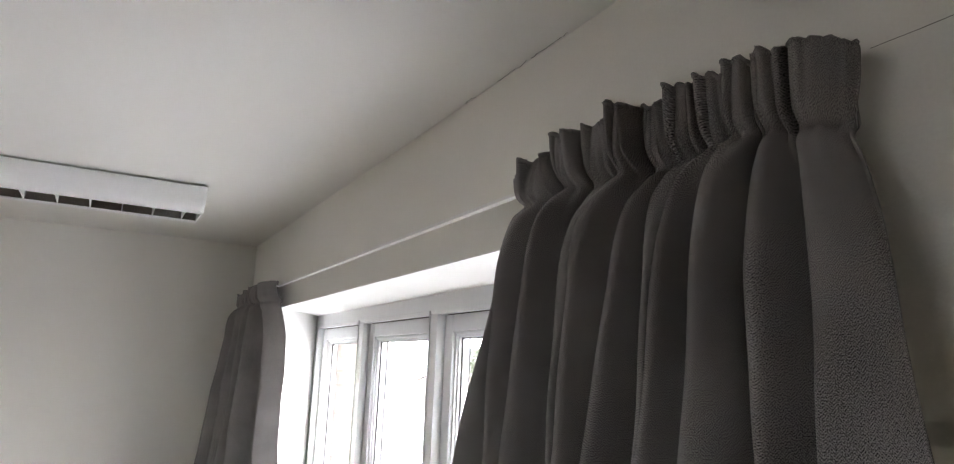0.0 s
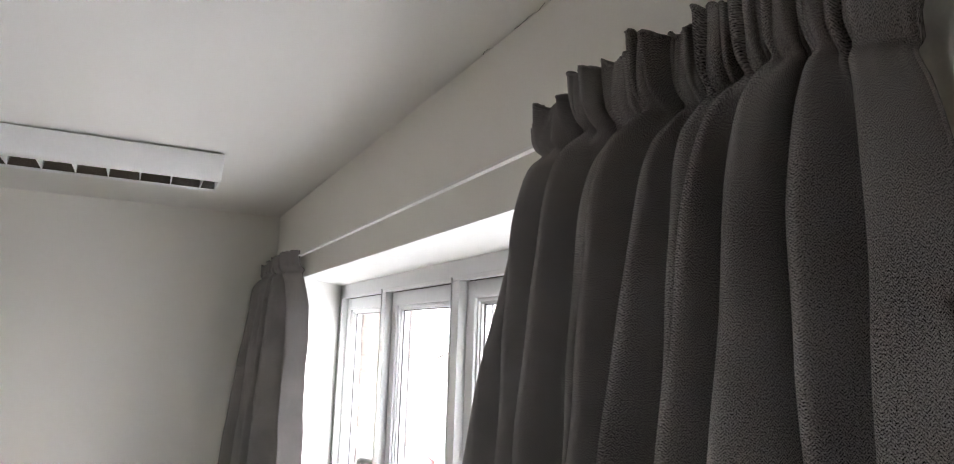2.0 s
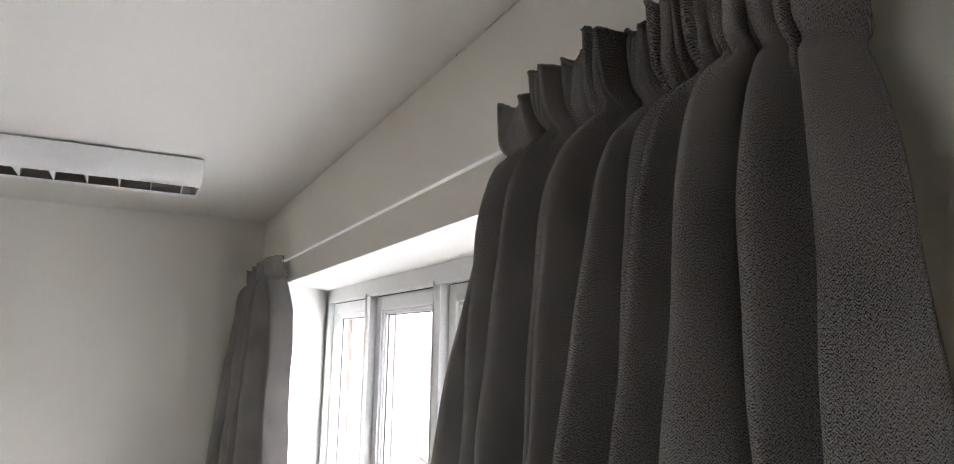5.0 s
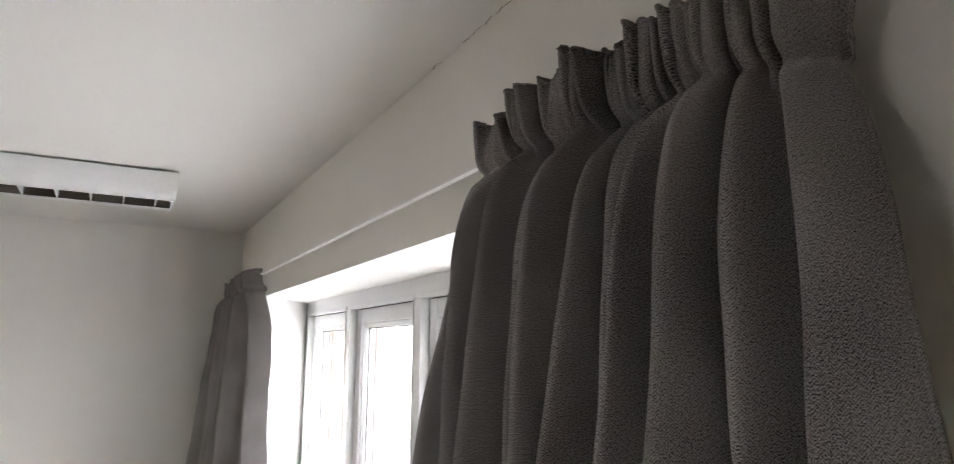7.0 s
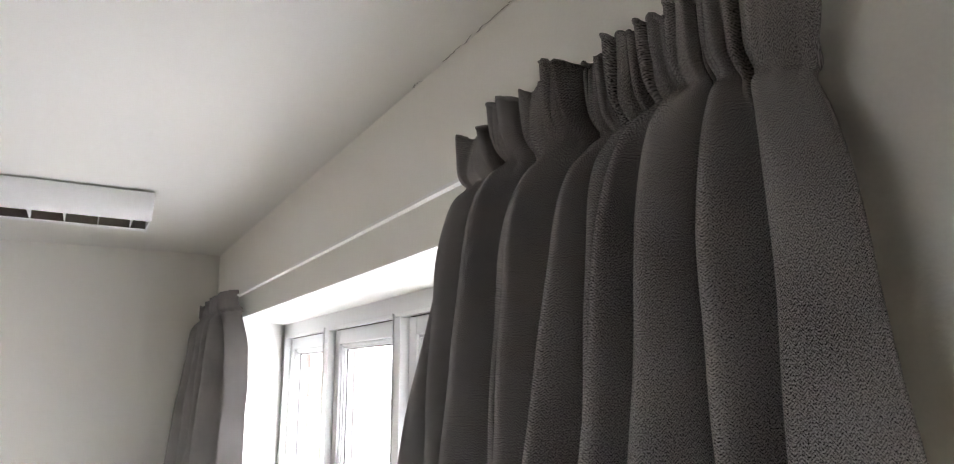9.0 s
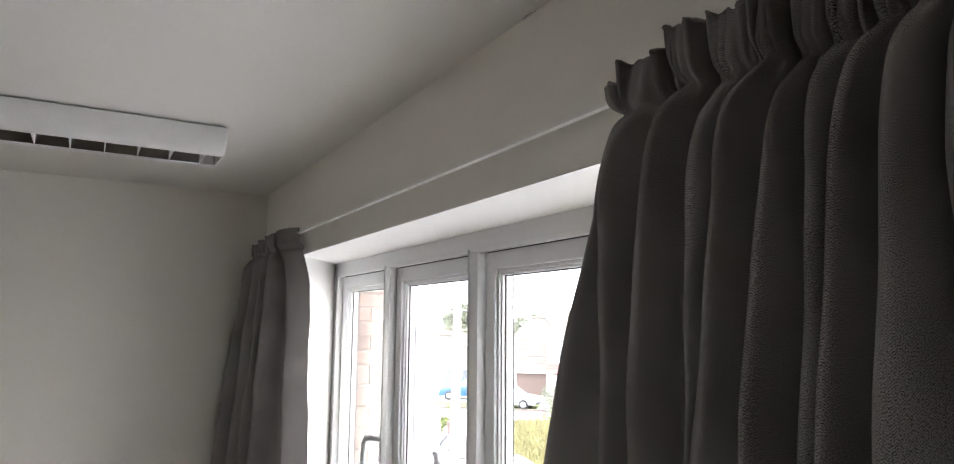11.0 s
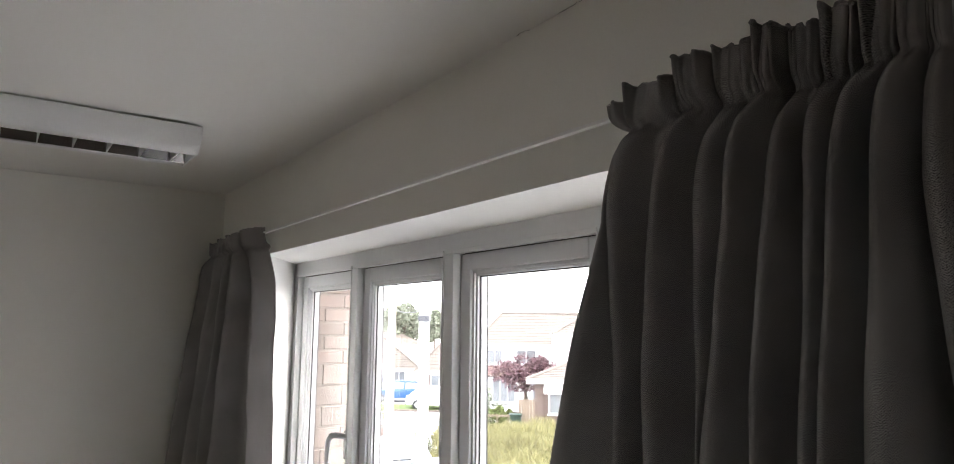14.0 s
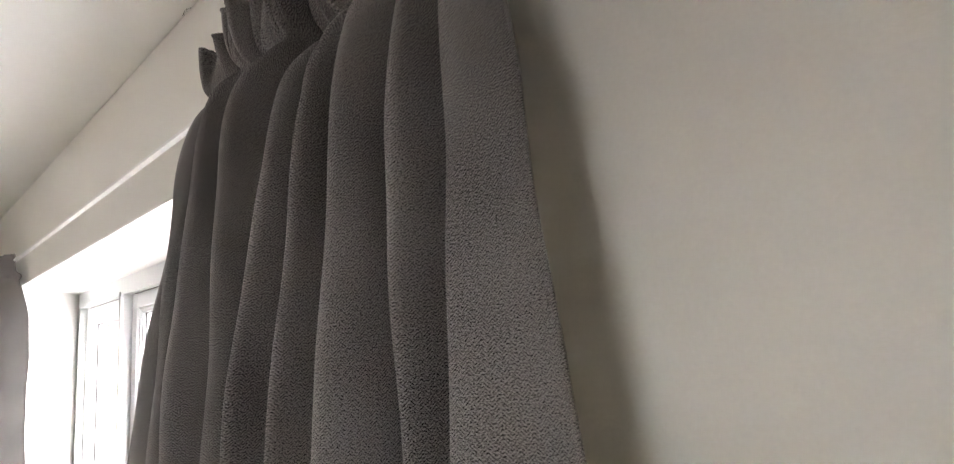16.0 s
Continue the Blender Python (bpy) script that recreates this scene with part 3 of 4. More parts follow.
curtain("curtain", far, far_hem, 2.087, 2.160, 0.03, -0.026, "charcoal curtain gathered at the corner end of the track", seed=9, foot_z=1.45)


# ---- ceiling light ----
def ceiling_light():
    t = thing("ceiling_light", (0.962, -0.374, H), "long white surface-mounted fluorescent light with open louvres", "ceiling light")
    t.matrix_world = pose(0.962, -0.374, H - 0.001, -0.22)
    ln = 1.52
    arc = [(0.100 + 0.036 * math.cos(k * math.pi / 20), -0.008 - 0.075 * math.sin(k * math.pi / 20)) for k in range(11)]
    prof = arc + [(0.082, -0.085), (0.080, -0.082)] + [(x - 0.006, z + 0.004) for x, z in arc[::-1]]
    bm = bmesh.new()
    prism(bm, prof, -ln, 0)
    part("side_panel", bm, STEEL, t)
    far = [(-0.136, -0.008), (-0.133, -0.040), (-0.124, -0.062), (-0.100, -0.083), (-0.056, -0.086), (-0.055, -0.083), (-0.098, -0.079), (-0.118, -0.055), (-0.124, -0.012)]
    bm = bmesh.new()
    prism(bm, far[::-1], -ln, 0)
    part("side_panel", bm, STEEL, t)
    part("back_plate", boxes((-0.112, 0.112, -ln, 0, -0.016, -0.010)), ALU_D, t)
    for y in (-ln - 0.006, 0.0):
        bm = bmesh.new()
        prism(bm, [(0.138, -0.006), (0.135, -0.040), (0.126, -0.063), (0.101, -0.085), (0.084, -0.087), (-0.084, -0.087), (-0.101, -0.085), (-0.126, -0.063), (-0.135, -0.040), (-0.138, -0.006)], y, y + 0.006)
        part("end_cap", bm, STEEL, t)
    # near-black blocks added to keep the gap under the ceiling in shade
    part("gap_shade", boxes((-0.05, 0.05, -0.9, -0.6, -0.012, 0.0)), DARK, t)
    part("gap_shade", boxes((-0.05, 0.05, -0.25, -0.1, -0.012, 0.0)), DARK, t)
    for k in range(17):
        y = -0.045 - 0.0895 * k
        bm = bmesh.new()
        box(bm, -0.055, 0.079, y - 0.0015, y + 0.0015, -0.083, -0.050)
        part("louvre_blade", bm, STEEL, t)
    for a in (-0.055, 0.081):
        bm = bmesh.new()
        prism(bm, [(a, -0.082), (a - 0.002, -0.082), (a * 0.5, -0.026), (a * 0.5 + 0.002, -0.024)], -ln, 0)
        part("reflector", bm, ALU_D, t)
    bm = bmesh.new()
    tube(bm, [(0, -ln + 0.02, -0.034), (0, -0.02, -0.034)], 0.013, 12)
    part("tube", bm, TUBE, t, "unlit white fluorescent tube", True)
    return t


ceiling_light()


# ---- outside: the street below the window ----
GROUND = -3.6
ORIGIN, HEADING = Vector((3.2, -0.85, 0.0)), radians(52)
AHEAD = Vector((-math.sin(HEADING), math.cos(HEADING), 0))
RIGHT = Vector((math.cos(HEADING), math.sin(HEADING), 0))


def street(d, s, z=GROUND, turn=0.0):
    """A pose d metres out along the street view and s to its right; local y points away from the house."""
    p = ORIGIN + AHEAD * d + RIGHT * s
    return Matrix.Translation((p.x, p.y, z)) @ pose(0, 0, 0, 0, 0, math.degrees(HEADING) + turn)


def placed(name, d, s, z=GROUND, turn=0.0, **tags):
    ob = new(name)
    ob.empty_display_size = 0.3
    ob.matrix_world = street(d, s, z, turn)
    return tagged(ob, **tags)


def ground_sheet():
    bm = bmesh.new()
    bmesh.ops.create_grid(bm, x_segments=60, y_segments=60, size=900)
    for v in bm.verts:
        v.co.z = GROUND
    return bm


structure("ground", ground_sheet(), CONCRETE, "pale dry concrete drives and road", "ground")
lawn = part("lawn", boxes((-9, 4, -1.6, 1.6, 0.0, 0.05)), LAWN, None)
lawn.matrix_world = street(46.5, -6.5, GROUND + 0.004, -4)
tagged(lawn, "mown green verge beside the parked cars", "lawn", "", "structure")
kerb = part("kerb", boxes((-14, 14, -0.08, 0.08, 0.0, 0.13), bevel=0.02), STONE, None)
kerb.matrix_world = street(44.5, -6.0, GROUND, -4)
tagged(kerb, "low pale stone kerb along the verge", "kerb", "", "structure")
tagged(part("wall_outside", boxes((-0.16, X1 + 0.15, 0.32, 0.42, GROUND, SILL - 0.05), (-0.16, X1 + 0.15, 0.32, 0.42, SOFFIT + 0.02, 3.2)), MORTAR, None), "outer brick skin of the house below the window", "wall", "", "structure")


def meadow():
    """A bank of long grass: one base and some thousand blades."""
    rnd = random.Random(21)
    bm = bmesh.new()
    n = 16

    def height(u, v):
        return 0.55 * smooth_step(0, 0.6, v) + 0.12 * noise.noise(Vector((u * 5, v * 3, 0)))
    g = [[bm.verts.new((-3.2 + 7.2 * i / n, 25.5 + 9.0 * j / n, height(i / n, j / n) if 0 < j < n and 0 < i < n else -0.1)) for j in range(n + 1)] for i in range(n + 1)]
    for i in range(n):
        for j in range(n):
            bm.faces.new((g[i][j], g[i + 1][j], g[i + 1][j + 1], g[i][j + 1]))
    for k in range(15000):
        u, v = rnd.random(), rnd.random()
        x, y, z = -3.2 + 7.2 * u, 25.5 + 9.0 * v, height(u, v) - 0.04
        tall = rnd.uniform(0.25, 0.62) * (0.8 + 0.6 * noise.noise(Vector((x * 0.8, y * 0.8, 3))))
        a, lean = rnd.uniform(0, 6.28), rnd.uniform(0.02, 0.25)
        w = rnd.uniform(0.008, 0.020)
        c, s = math.cos(a), math.sin(a)
        p = [(x - w * c, y - w * s, z), (x + w * c, y + w * s, z), (x + lean * 0.4 * s + w * 0.6 * c, y - lean * 0.4 * c, z + tall * 0.6), (x + lean * s, y - lean * c, z + tall)]
        q = [bm.verts.new(k2) for k2 in p]
        bm.faces.new((q[0], q[1], q[2])); bm.faces.new((q[0], q[2], q[3]))
    return bm


mead = part("meadow_grass", meadow(), GRASS, None)
mead.matrix_world = street(0, 0, GROUND)
tagged(mead, "unmown yellow-green grass on a low bank", "grass", "", "stuff")


def leaf_crown(rnd, rx, ry, rz, count, size, lumps=14):
    """An uneven crown of leaf tufts in several overlapping lumps."""
    bm = bmesh.new()
    cs = []
    for _ in range(lumps):
        d = Vector((rnd.gauss(0, 1), rnd.gauss(0, 1), rnd.gauss(0, 1))).normalized() * rnd.uniform(0.3, 0.85)
        cs.append((Vector((d.x * rx, d.y * ry, d.z * rz)), rnd.uniform(0.22, 0.42)))
    for _ in range(count):
        c, r = rnd.choice(cs)
        d = Vector((rnd.gauss(0, 1), rnd.gauss(0, 1), rnd.gauss(0, 1))).normalized() * rnd.uniform(0.55, 1.05) * r
        p = c + Vector((d.x * rx, d.y * ry, d.z * rz))
        q = Euler((rnd.uniform(0, 6.28), rnd.uniform(0, 6.28), rnd.uniform(0, 6.28))).to_matrix()
        k = size * rnd.uniform(0.6, 1.5)
        vs = [bm.verts.new(p + q @ Vector(o) * k) for o in ((0, -0.5, 0), (0.32, 0.0, 0.08), (0, 0.6, 0), (-0.32, 0.0, 0.08))]
        bm.faces.new(vs)
    return bm


def tree(name, d, s, base, tall, rx, rz, mat, seed, label, count=2600, size=0.22, group=""):
    rnd = random.Random(seed)
    t = placed(name, d, s, base, label=label, category="tree", group=group)
    bm = bmesh.new()
    mid = tall - rz
    tube(bm, [(0, 0, 0), (0.06, 0.02, mid * 0.5), (-0.03, 0.03, mid), (0.02, 0, mid + rz * 0.5)], [0.16, 0.12, 0.09, 0.04], 8)
    for k in range(6):
        a = k * 1.05 + rnd.uniform(-0.3, 0.3)
        tube(bm, [(0, 0, mid * rnd.uniform(0.65, 0.95)), (0.45 * rx * math.cos(a), 0.45 * rx * math.sin(a), mid + rz * 0.1), (0.8 * rx * math.cos(a), 0.8 * rx * math.sin(a), mid + rz * rnd.uniform(0.1, 0.5))], [0.06, 0.04, 0.015], 6)
    part("trunk", bm, BARK, t)
    part("crown", leaf_crown(rnd, rx, rx * 0.9, rz, count, size), mat, t, at=pose(0, 0, mid))
    return t


tree("plum_tree", 39.5, 1.0, GROUND, 4.2, 2.15, 1.6, LEAF_P, 5, "purple-leaved plum tree in a front garden", 4200, 0.16)
tree("garden_tree", 78, -11.8, GROUND, 8.2, 3.0, 2.6, LEAF, 7, "tall green tree behind the bungalows", 6000, 0.34, "trees behind the roofs")
tree("garden_tree", 84, -9.0, GROUND, 7.6, 2.2, 2.2, LEAF, 8, "tall green tree behind the bungalows", 4500, 0.34, "trees behind the roofs")
tree("garden_tree", 88, -6.0, GROUND, 6.9, 2.6, 2.0, LEAF, 9, "tall green tree behind the bungalows", 4500, 0.34, "trees behind the roofs")
tree("garden_tree", 90, -15.5, GROUND, 7.0, 3.0, 2.4, LEAF, 19, "tall green tree behind the bungalows", 4500, 0.34, "trees behind the roofs")


def shrub(d, s, r, tall, mat, seed, label, size=0.11, count=900):
    t = placed("shrub", d, s, GROUND, label=label, category="shrub")
    rnd = random.Random(seed)
    bm = bmesh.new()
    for k in range(5):
        a = k * 1.26
        tube(bm, [(0, 0, 0), (0.3 * r * math.cos(a), 0.3 * r * math.sin(a), tall * 0.6)], [0.03, 0.012], 5)
    part("stems", bm, BARK, t)
    part("foliage", leaf_crown(rnd, r, r, tall * 0.5, count, size, 9), mat, t, at=pose(0, 0, tall * 0.52))
    return t


shrub(37.5, -1.15, 0.75, 2.6, LEAF, 31, "rounded dark green shrub by a front garden", 0.12, 1100)
shrub(36.5, -1.0, 0.9, 1.6, LEAF_Y, 32, "straggly light green shrub by a low fence", 0.12, 1100)
shrub(36.8, 0.2, 0.7, 1.3, LEAF_Y, 33, "straggly light green shrub by a low fence", 0.11, 800)
shrub(27.0, -3.25, 0.42, 1.5, LEAF, 34, "narrow green shrub beside the drive", 0.09, 900)
shrub(33.5, -6.1, 0.45, 1.5, LEAF_Y, 35, "light green shrub behind a low brick pier", 0.10, 700)


# ---- houses ----
def roof_slope(bm, eave_a, eave_b, ridge_a, ridge_b, rows, thick=0.035):
    """Tile courses from the eave to the ridge, each one lapping the last."""
    ea, eb, ra, rb = (Vector(p) for p in (eave_a, eave_b, ridge_a, ridge_b))
    nrm = (eb - ea).cross(ra - ea).normalized()
    for k in range(rows):
        t0, t1 = k / rows, (k + 1.25) / rows
        t1 = min(t1, 1.0)
        a, b = ea.lerp(ra, t0), eb.lerp(rb, t0)
        c, d = eb.lerp(rb, t1), ea.lerp(ra, t1)
        vs = [bm.verts.new(p) for p in (a + nrm * thick, b + nrm * thick, c + nrm * 0.004, d + nrm * 0.004, a, b)]
        bm.faces.new((vs[0], vs[1], vs[2], vs[3]))
        bm.faces.new((vs[4], vs[5], vs[1], vs[0]))


def house_window(parent, x, z, w, h, y=0.0, bars=1):
    f = 0.07
    win = part("window", boxes((x, x + w, y - 0.05, y + 0.02, z, z + f), (x, x + w, y - 0.05, y + 0.02, z + h - f, z + h),
                               (x, x + f, y - 0.05, y + 0.02, z + f, z + h - f), (x + w - f, x + w, y - 0.05, y + 0.02, z + f, z + h - f)), FASCIA, parent)
    part("sill", boxes((x - 0.06, x + w + 0.06, y - 0.12, y, z - 0.06, z)), FASCIA, win)
    n = bars + 1
    iw = (w - 2 * f) / n
    for k in range(n):
        part("pane", boxes((x + f + iw * k + 0.025, x + f + iw * (k + 1) - 0.025, y - 0.02, y - 0.005, z + f, z + h - f)), FAR_GLASS, win)
        if k:
            part("bar", boxes((x + f + iw * k - 0.025, x + f + iw * k + 0.025, y - 0.045, y, z + f, z + h - f)), FASCIA, win)
    return win


def house(name, d, s, turn, width, deep, eave, ridge, wall_mat, roof_mat, label, hip=0.0, rows=16, windows=(), group="houses across the street", over=0.35):
    """A house with its front at local y = 0, reaching away from the viewer; hip: how far the ridge ends are drawn in."""
    t = placed(name, d, s, GROUND, turn, label=label, category="house", group=group)
    w2 = width / 2
    bm = bmesh.new()
    box(bm, -w2, w2, 0, deep, 0, eave)
    if not hip:
        for x in (-w2, w2):
            vs = [bm.verts.new(p) for p in ((x, 0, eave), (x, deep, eave), (x, deep / 2, ridge - 0.05))]
            bm.faces.new(vs)
    part("wall", bm, wall_mat, t)
    bm = bmesh.new()
    ex, e0, e1 = w2 + over, -over, deep + over
    rx = w2 + over - hip
    roof_slope(bm, (-ex, e0, eave), (ex, e0, eave), (-rx, deep / 2, ridge), (rx, deep / 2, ridge), rows)
    roof_slope(bm, (ex, e1, eave), (-ex, e1, eave), (rx, deep / 2, ridge), (-rx, deep / 2, ridge), rows)
    if hip:
        roof_slope(bm, (ex, e0, eave), (ex, e1, eave), (rx, deep / 2, ridge), (rx, deep / 2, ridge), rows)
        roof_slope(bm, (-ex, e1, eave), (-ex, e0, eave), (-rx, deep / 2, ridge), (-rx, deep / 2, ridge), rows)
    roof = part("roof", bm, roof_mat, t)
    bm = bmesh.new()
    tube(bm, [(-rx, deep / 2, ridge + 0.02), (rx, deep / 2, ridge + 0.02)], 0.10, 8)
    if hip:
        for sx in (-1, 1):
            tube(bm, [(sx * ex, e0, eave + 0.04), (sx * rx, deep / 2, ridge + 0.02)], 0.09, 6)
    part("ridge_tiles", bm, roof_mat, roof)
    part("fascia", boxes((-ex, ex, e0 - 0.03, e0 + 0.02, eave - 0.20, eave + 0.02), (-ex, ex, e0 + 0.02, 0.0, eave - 0.20, eave - 0.17)), FASCIA, t)
    bm = bmesh.new()
    tube(bm, [(-ex, e0 - 0.08, eave - 0.02), (ex, e0 - 0.08, eave - 0.02)], 0.055, 6)
    part("gutter", bm, FASCIA, t)
    for row in windows:
        house_window(t, *row)
    return t


# two-storey pair behind the plum tree
pair = house("house", 50, 4.6, 0, 13.4, 7.0, 4.15, 6.45, RENDER_W, TILE, "two-storey white rendered house with a brown tiled roof", hip=2.0, rows=20,
             windows=((-6.1, 2.75, 1.15, 1.05, 0.0, 1), (-4.0, 2.75, 1.5, 1.05, 0.0, 1), (-1.4, 2.75, 1.5, 1.05, 0.0, 1), (-2.9, 0.3, 2.0, 1.6, -1.1, 2)))
bm = bmesh.new()
roof_slope(bm, (-6.7, -1.5, 2.05), (0.5, -1.5, 2.05), (-6.7, 0.0, 2.68), (0.5, 0.0, 2.68), 6)
part("porch_roof", bm, TILE_RED, pair, "red tiled lean-to roof")
part("porch_wall", boxes((-6.6, 0.4, -1.1, -0.02, 0, 2.0)), RENDER_W, pair)
house_window(pair, -5.7, 0.2, 1.7, 1.7, -1.12, 2)
# white gabled wing with a small hipped roof
house("house", 43, 5.75, 0, 5.2, 6.0, 5.0, 6.3, RENDER_W, TILE, "white rendered house wing with a hipped brown roof", hip=2.4, rows=10, windows=((-1.0, 3.2, 1.5, 1.1, 0.0, 1),))
# bungalow with the awning
bung = house("bungalow", 36.2, 4.75, -4, 6.6, 6.0, 2.72, 3.55, BRICK, TILE, "brick bungalow with a brown tiled roof and white scalloped awning", hip=2.6, rows=12,
             windows=((-2.62, 0.95, 1.25, 1.25, 0.0, 0), (-0.4, 0.95, 1.6, 1.25, 0.0, 1)), over=0.45)
part("corner_pier", boxes((-3.32, -2.9, -0.12, 0.0, 0, 2.55), bevel=0.01), BRICK, bung)
bm = bmesh.new()
n_sc = 12
for k in range(n_sc):
    x0, x1 = -2.85 + 1.62 * k / n_sc, -2.85 + 1.62 * (k + 1) / n_sc
    xm = (x0 + x1) / 2
    top = [(x0, -0.02, 2.48), (x1, -0.02, 2.48), (x1, -0.55, 2.22), (x0, -0.55, 2.22)]
    bm.faces.new([bm.verts.new(p) for p in top])
    drop = [(x0, -0.55, 2.22), (x1, -0.55, 2.22), (x1, -0.56, 2.08), (xm + 0.04, -0.56, 2.01), (xm - 0.04, -0.56, 2.01), (x0, -0.56, 2.08)]
    bm.faces.new([bm.verts.new(p) for p in drop])
aw = part("awning", bm, AWNING, bung, "white canvas awning with a scalloped edge")
sol = aw.modifiers.new("thickness", "SOLIDIFY"); sol.thickness = 0.012
# bungalows at the end of the road
house("bungalow", 56, -12.0, 10, 9.0, 7.0, 1.95, 4.4, RENDER_W, TILE, "pale rendered bungalow with a brown hipped roof", hip=3.0, rows=14,
      windows=((1.2, 0.75, 0.8, 1.1, 0.0, 0), (2.6, 0.6, 1.1, 1.25, 0.0, 1)))
house("bungalow", 53.5, -3.4, -6, 7.0, 7.0, 1.95, 6.0, BRICK, TILE, "brick bungalow with a steep brown tiled roof", hip=3.3, rows=16, windows=((-2.6, 0.5, 1.4, 1.2, 0.0, 1),))
house("house", 72, -11.5, 62, 8.0, 6.0, 3.4, 4.7, RENDER_W, TILE, "distant white gabled house", rows=10)


# ---- parked cars ----
def car(d, s, turn, paint, label, length=4.2, tall=1.48, base=GROUND):
    t = placed("car", d, s, base, turn, label=label, category="car", group="parked cars")
    L, W = length, 1.76
    h = tall
    low = [(-0.50, 0.30), (-0.50, 0.62), (-0.46, 0.80), (-0.20, 0.92), (0.36, 0.94), (0.485, 0.90), (0.50, 0.66), (0.49, 0.30)]

    def loft(outline, half, tuck, bev):
        bm = bmesh.new()
        prism(bm, [(x * L, z) for x, z in outline], -half, half)
        for v in bm.verts:
            k = smooth_step(0.55, h, v.co.z)
            v.co.y *= 1 - tuck * k
            v.co.y *= 1 - 0.10 * (abs(v.co.x) / (0.5 * L)) ** 4
        bmesh.ops.bevel(bm, geom=list(bm.edges), offset=bev, segments=2, profile=0.6, affect="EDGES")
        return bm
    part("body", loft(low, W / 2, 0.10, 0.05), paint, t, "", True)
    cabin = [(-0.235, 0.90), (-0.075, h - 0.06), (0.0, h), (0.20, h - 0.02), (0.30, h - 0.10), (0.44, 0.95)]
    cb = part("cabin", loft(cabin, W / 2 - 0.06, 0.32, 0.03), FAR_GLASS, t, "dark tinted cabin glass", True)
    roofl = [(-0.07, h - 0.052), (0.0, h + 0.012), (0.20, h - 0.008), (0.30, h - 0.085), (0.30, h - 0.105), (-0.07, h - 0.08)]
    part("roof_panel", loft(roofl, W / 2 - 0.06, 0.30, 0.012), paint, cb, "", True)
    for x0, x1, z0, z1 in ((-0.235, -0.07, 0.92, h - 0.05), (0.09, 0.10, 0.92, h - 0.02), (0.30, 0.43, h - 0.09, 0.96)):
        for sy in (-1, 1):
            bm = bmesh.new()
            k0, k1 = (W / 2 - 0.055) * (1 - 0.28 * smooth_step(0.55, h, z0)), (W / 2 - 0.055) * (1 - 0.28 * smooth_step(0.55, h, z1))
            tube(bm, [(x0 * L, sy * k0, z0), (x1 * L, sy * k1, z1)], 0.04, 6)
            part("pillar", bm, paint, cb)
    for x in (-0.315, 0.30):
        for sy in (-1, 1):
            wm = pose(x * L, sy * (W / 2 - 0.10), 0.32, 90, 0, 0)
            bm = bmesh.new()
            tube(bm, [(0, 0, -0.11), (0, 0, -0.09), (0, 0, 0.09), (0, 0, 0.11)], [0.29, 0.32, 0.32, 0.29], 18)
            wheel = part("wheel", bm, TYRE, t, "", False, wm)
            bm = bmesh.new()
            tube(bm, [(0, 0, -0.118), (0, 0, 0.118)], 0.17, 14)
            for k in range(5):
                a = k * 1.2566
                for zz in (-0.118, 0.106):
                    tube(bm, [(0.04 * math.cos(a), 0.04 * math.sin(a), zz + 0.006), (0.21 * math.cos(a), 0.21 * math.sin(a), zz + 0.006)], 0.028, 5)
            part("rim", bm, RIM, wheel)
    for sy in (-1, 1):
        part("headlight", boxes((-0.488 * L, -0.43 * L, sy * 0.62 - 0.14, sy * 0.62 + 0.14, 0.66, 0.78), bevel=0.02), LENS_W, t)
        part("tail_light", boxes((0.462 * L, 0.488 * L, sy * 0.66 - 0.10, sy * 0.66 + 0.10, 0.70, 0.88), bevel=0.02), LENS_R, t)
        part("mirror", boxes((-0.17 * L, -0.14 * L, sy * 0.90 - 0.08, sy * 0.90 + 0.08, 0.92, 1.04), bevel=0.02), paint, t)
    for x0, x1 in ((-0.51, -0.485), (0.485, 0.505)):
        part("bumper", boxes((x0 * L, x1 * L, -0.72, 0.72, 0.30, 0.46), bevel=0.02), GREY_MET, t)
    return t


car(50.5, -7.9, 8, CAR_BLUE, "metallic blue hatchback parked on the verge")
car(46.0, -4.5, 168, CAR_WHITE, "white hatchback parked by the kerb")
car(25.4, -4.0, -66, CAR_SILVER, "silver hatchback parked on the pale drive", 4.1, 1.46)
car(21.6, -2.2, -62, CAR_WHITE, "white hatchback parked on the pale drive", 4.2, 1.40)
car(19.8, -0.3, 8, CAR_WHITE, "white hatchback parked below the window", 4.1, 1.46)
car(25.3, -8.2, 30, CAR_RED, "small red hatchback parked on the drive", 3.8, 1.45)


# ---- poles, wires and small street things ----
def utility_pole():
    t = placed("utility_pole", 20, -3.42, GROUND, label="weathered brown wooden utility pole", category="pole")
    bm = bmesh.new()
    tube(bm, [(0, 0, 0), (0.02, 0, 3.0), (0.05, 0, 6.2), (0.06, 0, 8.2)], [0.15, 0.135, 0.11, 0.10], 12)
    part("shaft", bm, POLEWOOD, t, "", True)
    for z in (6.0, 5.2, 4.6):
        bm = bmesh.new()
        tube(bm, [(-0.17, -0.05, z), (-0.08, -0.10, z), (0.22, -0.06, z)], 0.012, 5)
        part("step_bolt", bm, GREY_MET, t)
    return t


utility_pole()


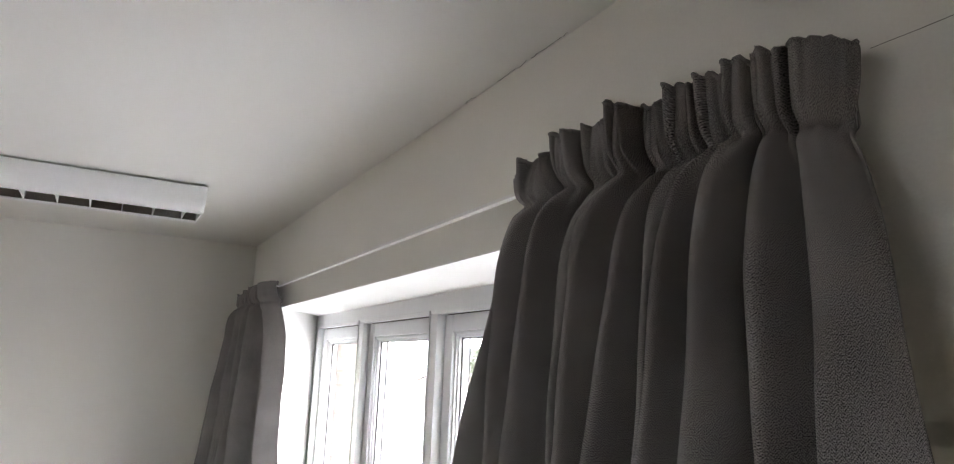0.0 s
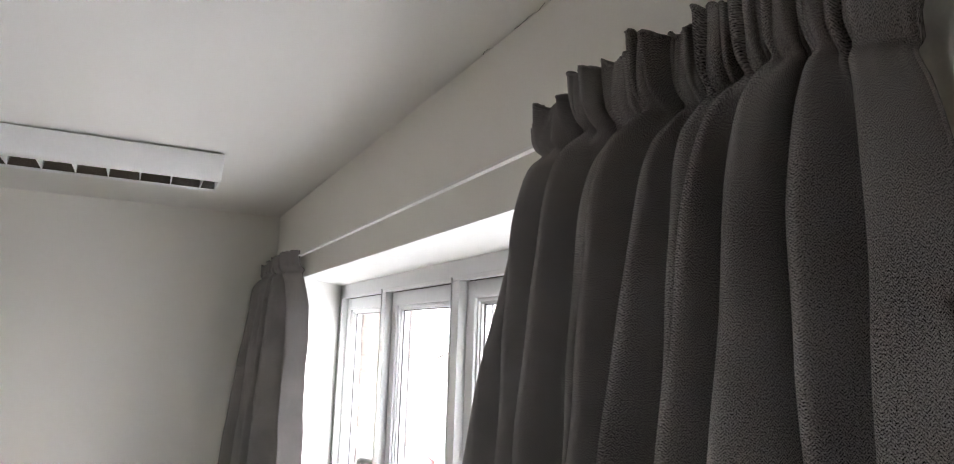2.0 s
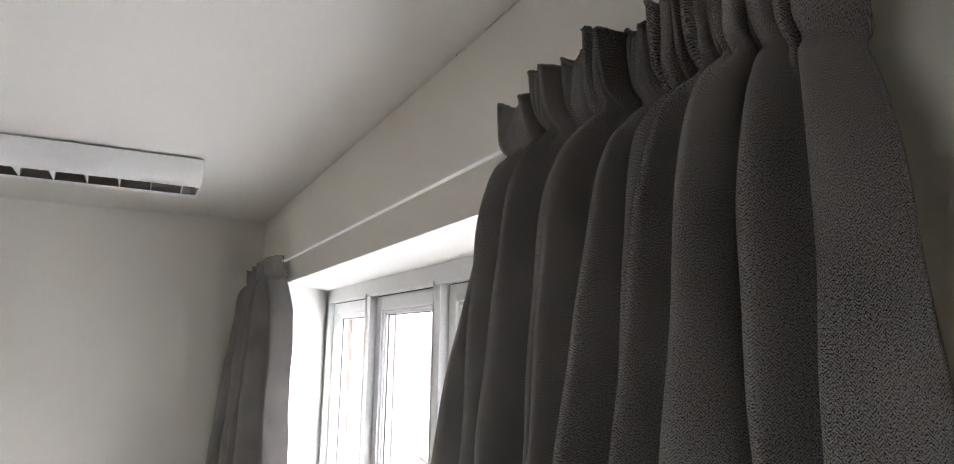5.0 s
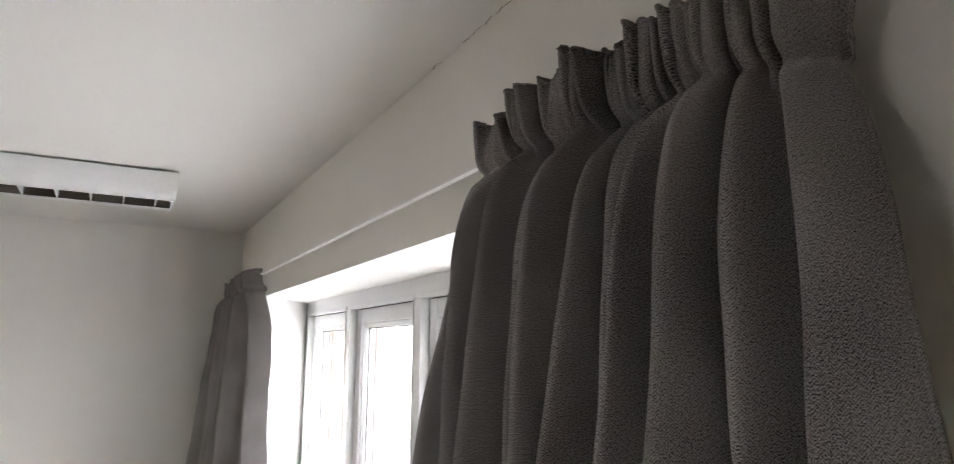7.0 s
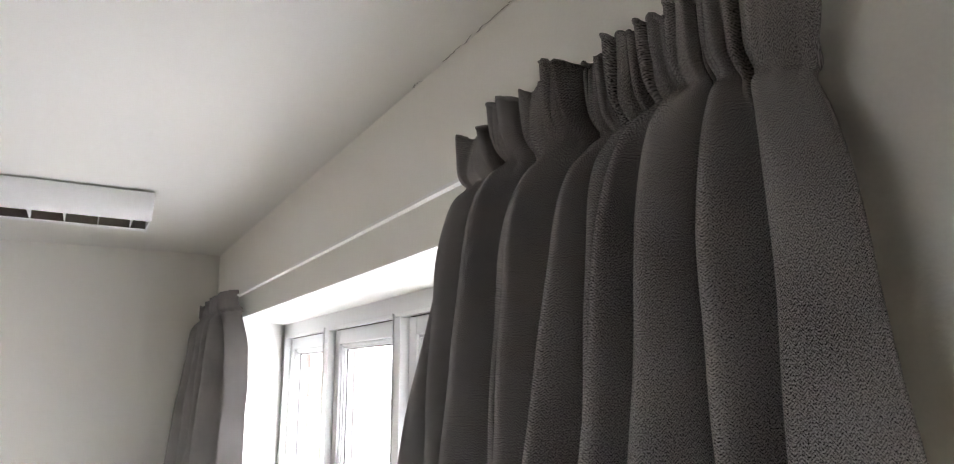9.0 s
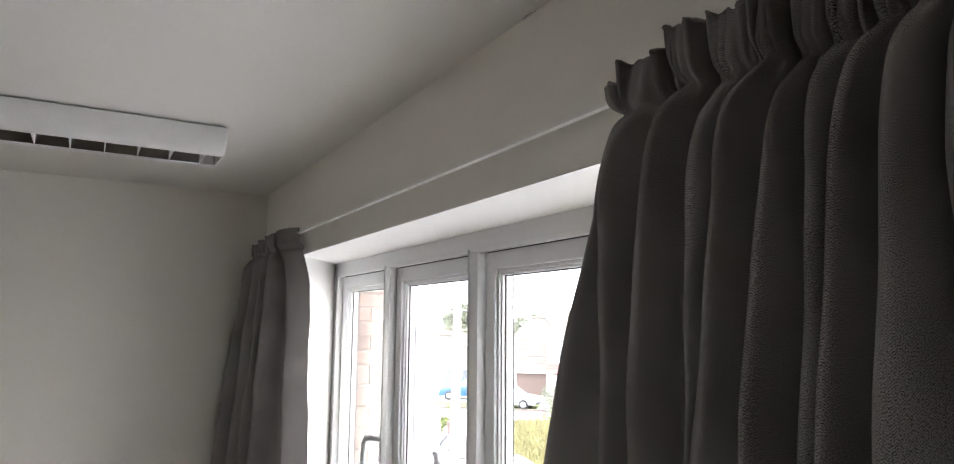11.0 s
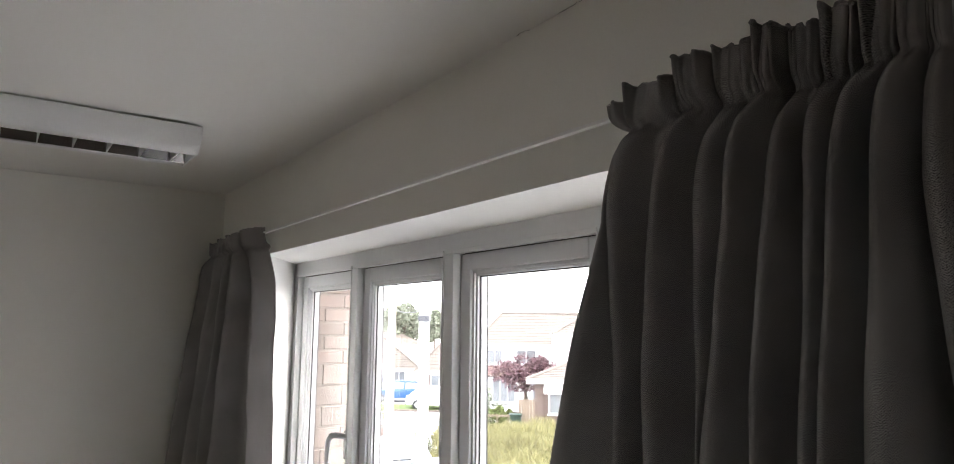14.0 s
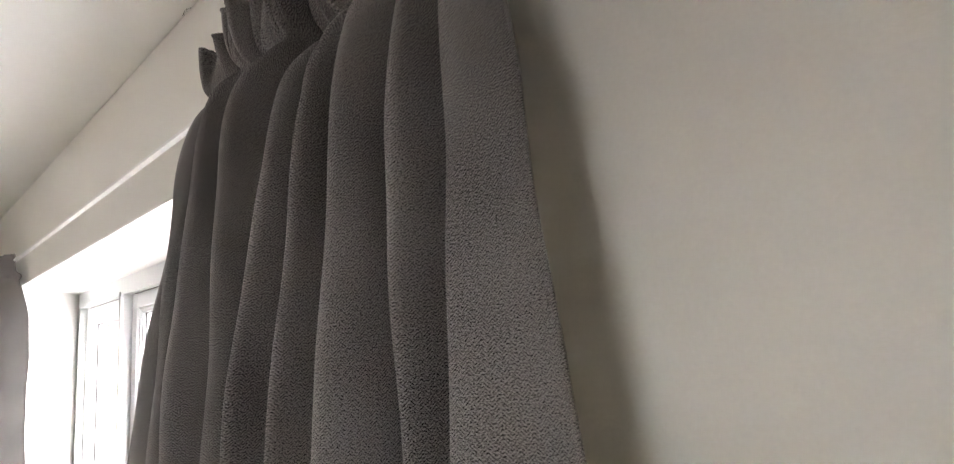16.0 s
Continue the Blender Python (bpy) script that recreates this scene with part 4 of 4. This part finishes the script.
def white_post():
    t = placed("lamp_post", 11, -1.33, GROUND, label="plain white painted street post with a dark bracket", category="post")
    bm = bmesh.new()
    tube(bm, [(0, 0, 0), (0, 0, 0.9), (0, 0, 1.0), (0, 0, 5.62)], [0.10, 0.10, 0.088, 0.082], 14)
    part("shaft", bm, WHITE_MET, t, "", True)
    part("bracket", boxes((-0.09, 0.09, -0.095, 0.095, 5.48, 5.58), bevel=0.01), GREY_MET, t, "dark grey clamp")
    bm = bmesh.new()
    tube(bm, [(0, 0, 5.62), (0, 0, 5.66)], [0.085, 0.04], 12)
    part("cap", bm, WHITE_MET, t)
    return t


white_post()
bm = bmesh.new()
pa, pb = street(20, -3.42, GROUND + 5.98).translation, street(11, -1.33, GROUND + 5.66).translation
tube(bm, [pa.lerp(pb, k / 10) + Vector((0, 0, -0.10 * math.sin(math.pi * k / 10))) for k in range(11)], 0.010, 5)
tagged(part("overhead_wire", bm, GREY_MET, None), "thin dark wire between the two poles", "wire")


def rail_fence():
    t = placed("fence", 35.2, -0.5, GROUND, label="low weathered timber rail fence", category="fence")
    for k in range(5):
        part("post", boxes((-1.1 + 0.55 * k - 0.04, -1.1 + 0.55 * k + 0.04, -0.04, 0.04, 0, 1.05), bevel=0.008), TIMBER, t)
    for z in (0.45, 0.95):
        part("rail", boxes((-1.15, 1.15, -0.06, -0.04, z, z + 0.09), bevel=0.006), TIMBER, t)
    return t


rail_fence()
gate = placed("gate", 35.6, 1.0, GROUND, label="tall brown timber side gate", category="gate")
for k in range(6):
    part("board", boxes((-0.42 + 0.14 * k, -0.29 + 0.14 * k, -0.02, 0.02, 0.05, 1.75 + 0.03 * (k % 2)), bevel=0.004), TIMBER, gate)
part("crossbar", boxes((-0.42, 0.42, 0.02, 0.05, 0.4, 0.5)), TIMBER, gate)
wb = placed("wheelie_bin", 35.4, 0.42, GROUND, label="dark green plastic wheeled bin", category="bin")
bm = bmesh.new()
box(bm, -0.28, 0.28, -0.3, 0.3, 0.06, 1.0)
for v in bm.verts:
    if v.co.z < 0.5:
        v.co.x *= 0.8; v.co.y *= 0.8
part("body", bm, BIN, wb)
part("lid", boxes((-0.31, 0.31, -0.34, 0.32, 1.0, 1.07), bevel=0.02), BIN, wb)
for x in (-0.2, 0.2):
    bm = bmesh.new()
    tube(bm, [(x - 0.03, 0.26, 0.1), (x + 0.03, 0.26, 0.1)], 0.1, 10)
    part("wheel", bm, TYRE, wb)
pier = placed("brick_pier", 33.0, -5.75, GROUND, label="low dark brick garden pier with a flat cap", category="pier")
part("shaft", boxes((-0.28, 0.28, -0.25, 0.25, 0, 0.75), bevel=0.01), BRICK, pier)
part("cap", boxes((-0.32, 0.32, -0.29, 0.29, 0.75, 0.83), bevel=0.01), STONE, pier)


# ---- brick return of the house beside the first pane ----
def brick_return():
    x, y0, y1 = -0.30, 0.42, 0.83
    core = tagged(part("wall_brick_return", boxes((x - 0.25, x - 0.008, y0, y1 - 0.008, GROUND, 3.2)), MORTAR, None), "projecting pink brick side wall of the house", "wall", "", "structure")
    shared = {}

    def brick_mesh(w, h, mat):
        key = (round(w, 3), round(h, 3), mat.name)
        if key not in shared:
            shared[key] = mesh_of(boxes((-0.05, 0.0, 0, w, 0, h), bevel=0.004), "brick", mat)
        return shared[key]
    rnd = random.Random(2)
    z, row = 0.30, 0
    while z < 2.35:
        stone = 1.02 < z < 1.60
        h = 0.100 if stone else 0.065
        start = y0 if row % 2 == 0 else y0 - 0.1125
        y = start
        while y < y1 - 0.02:
            a, b = max(y, y0), min(y + 0.215, y1)
            if b - a > 0.03:
                ob = new("brick", brick_mesh(b - a, h, STONE if stone else BRICK))
                ob.parent = core
                ob.matrix_basis = pose(x + rnd.uniform(-0.003, 0.003), a, z)
            y += 0.225
        z += h + 0.010
        row += 1
    return core


brick_return()
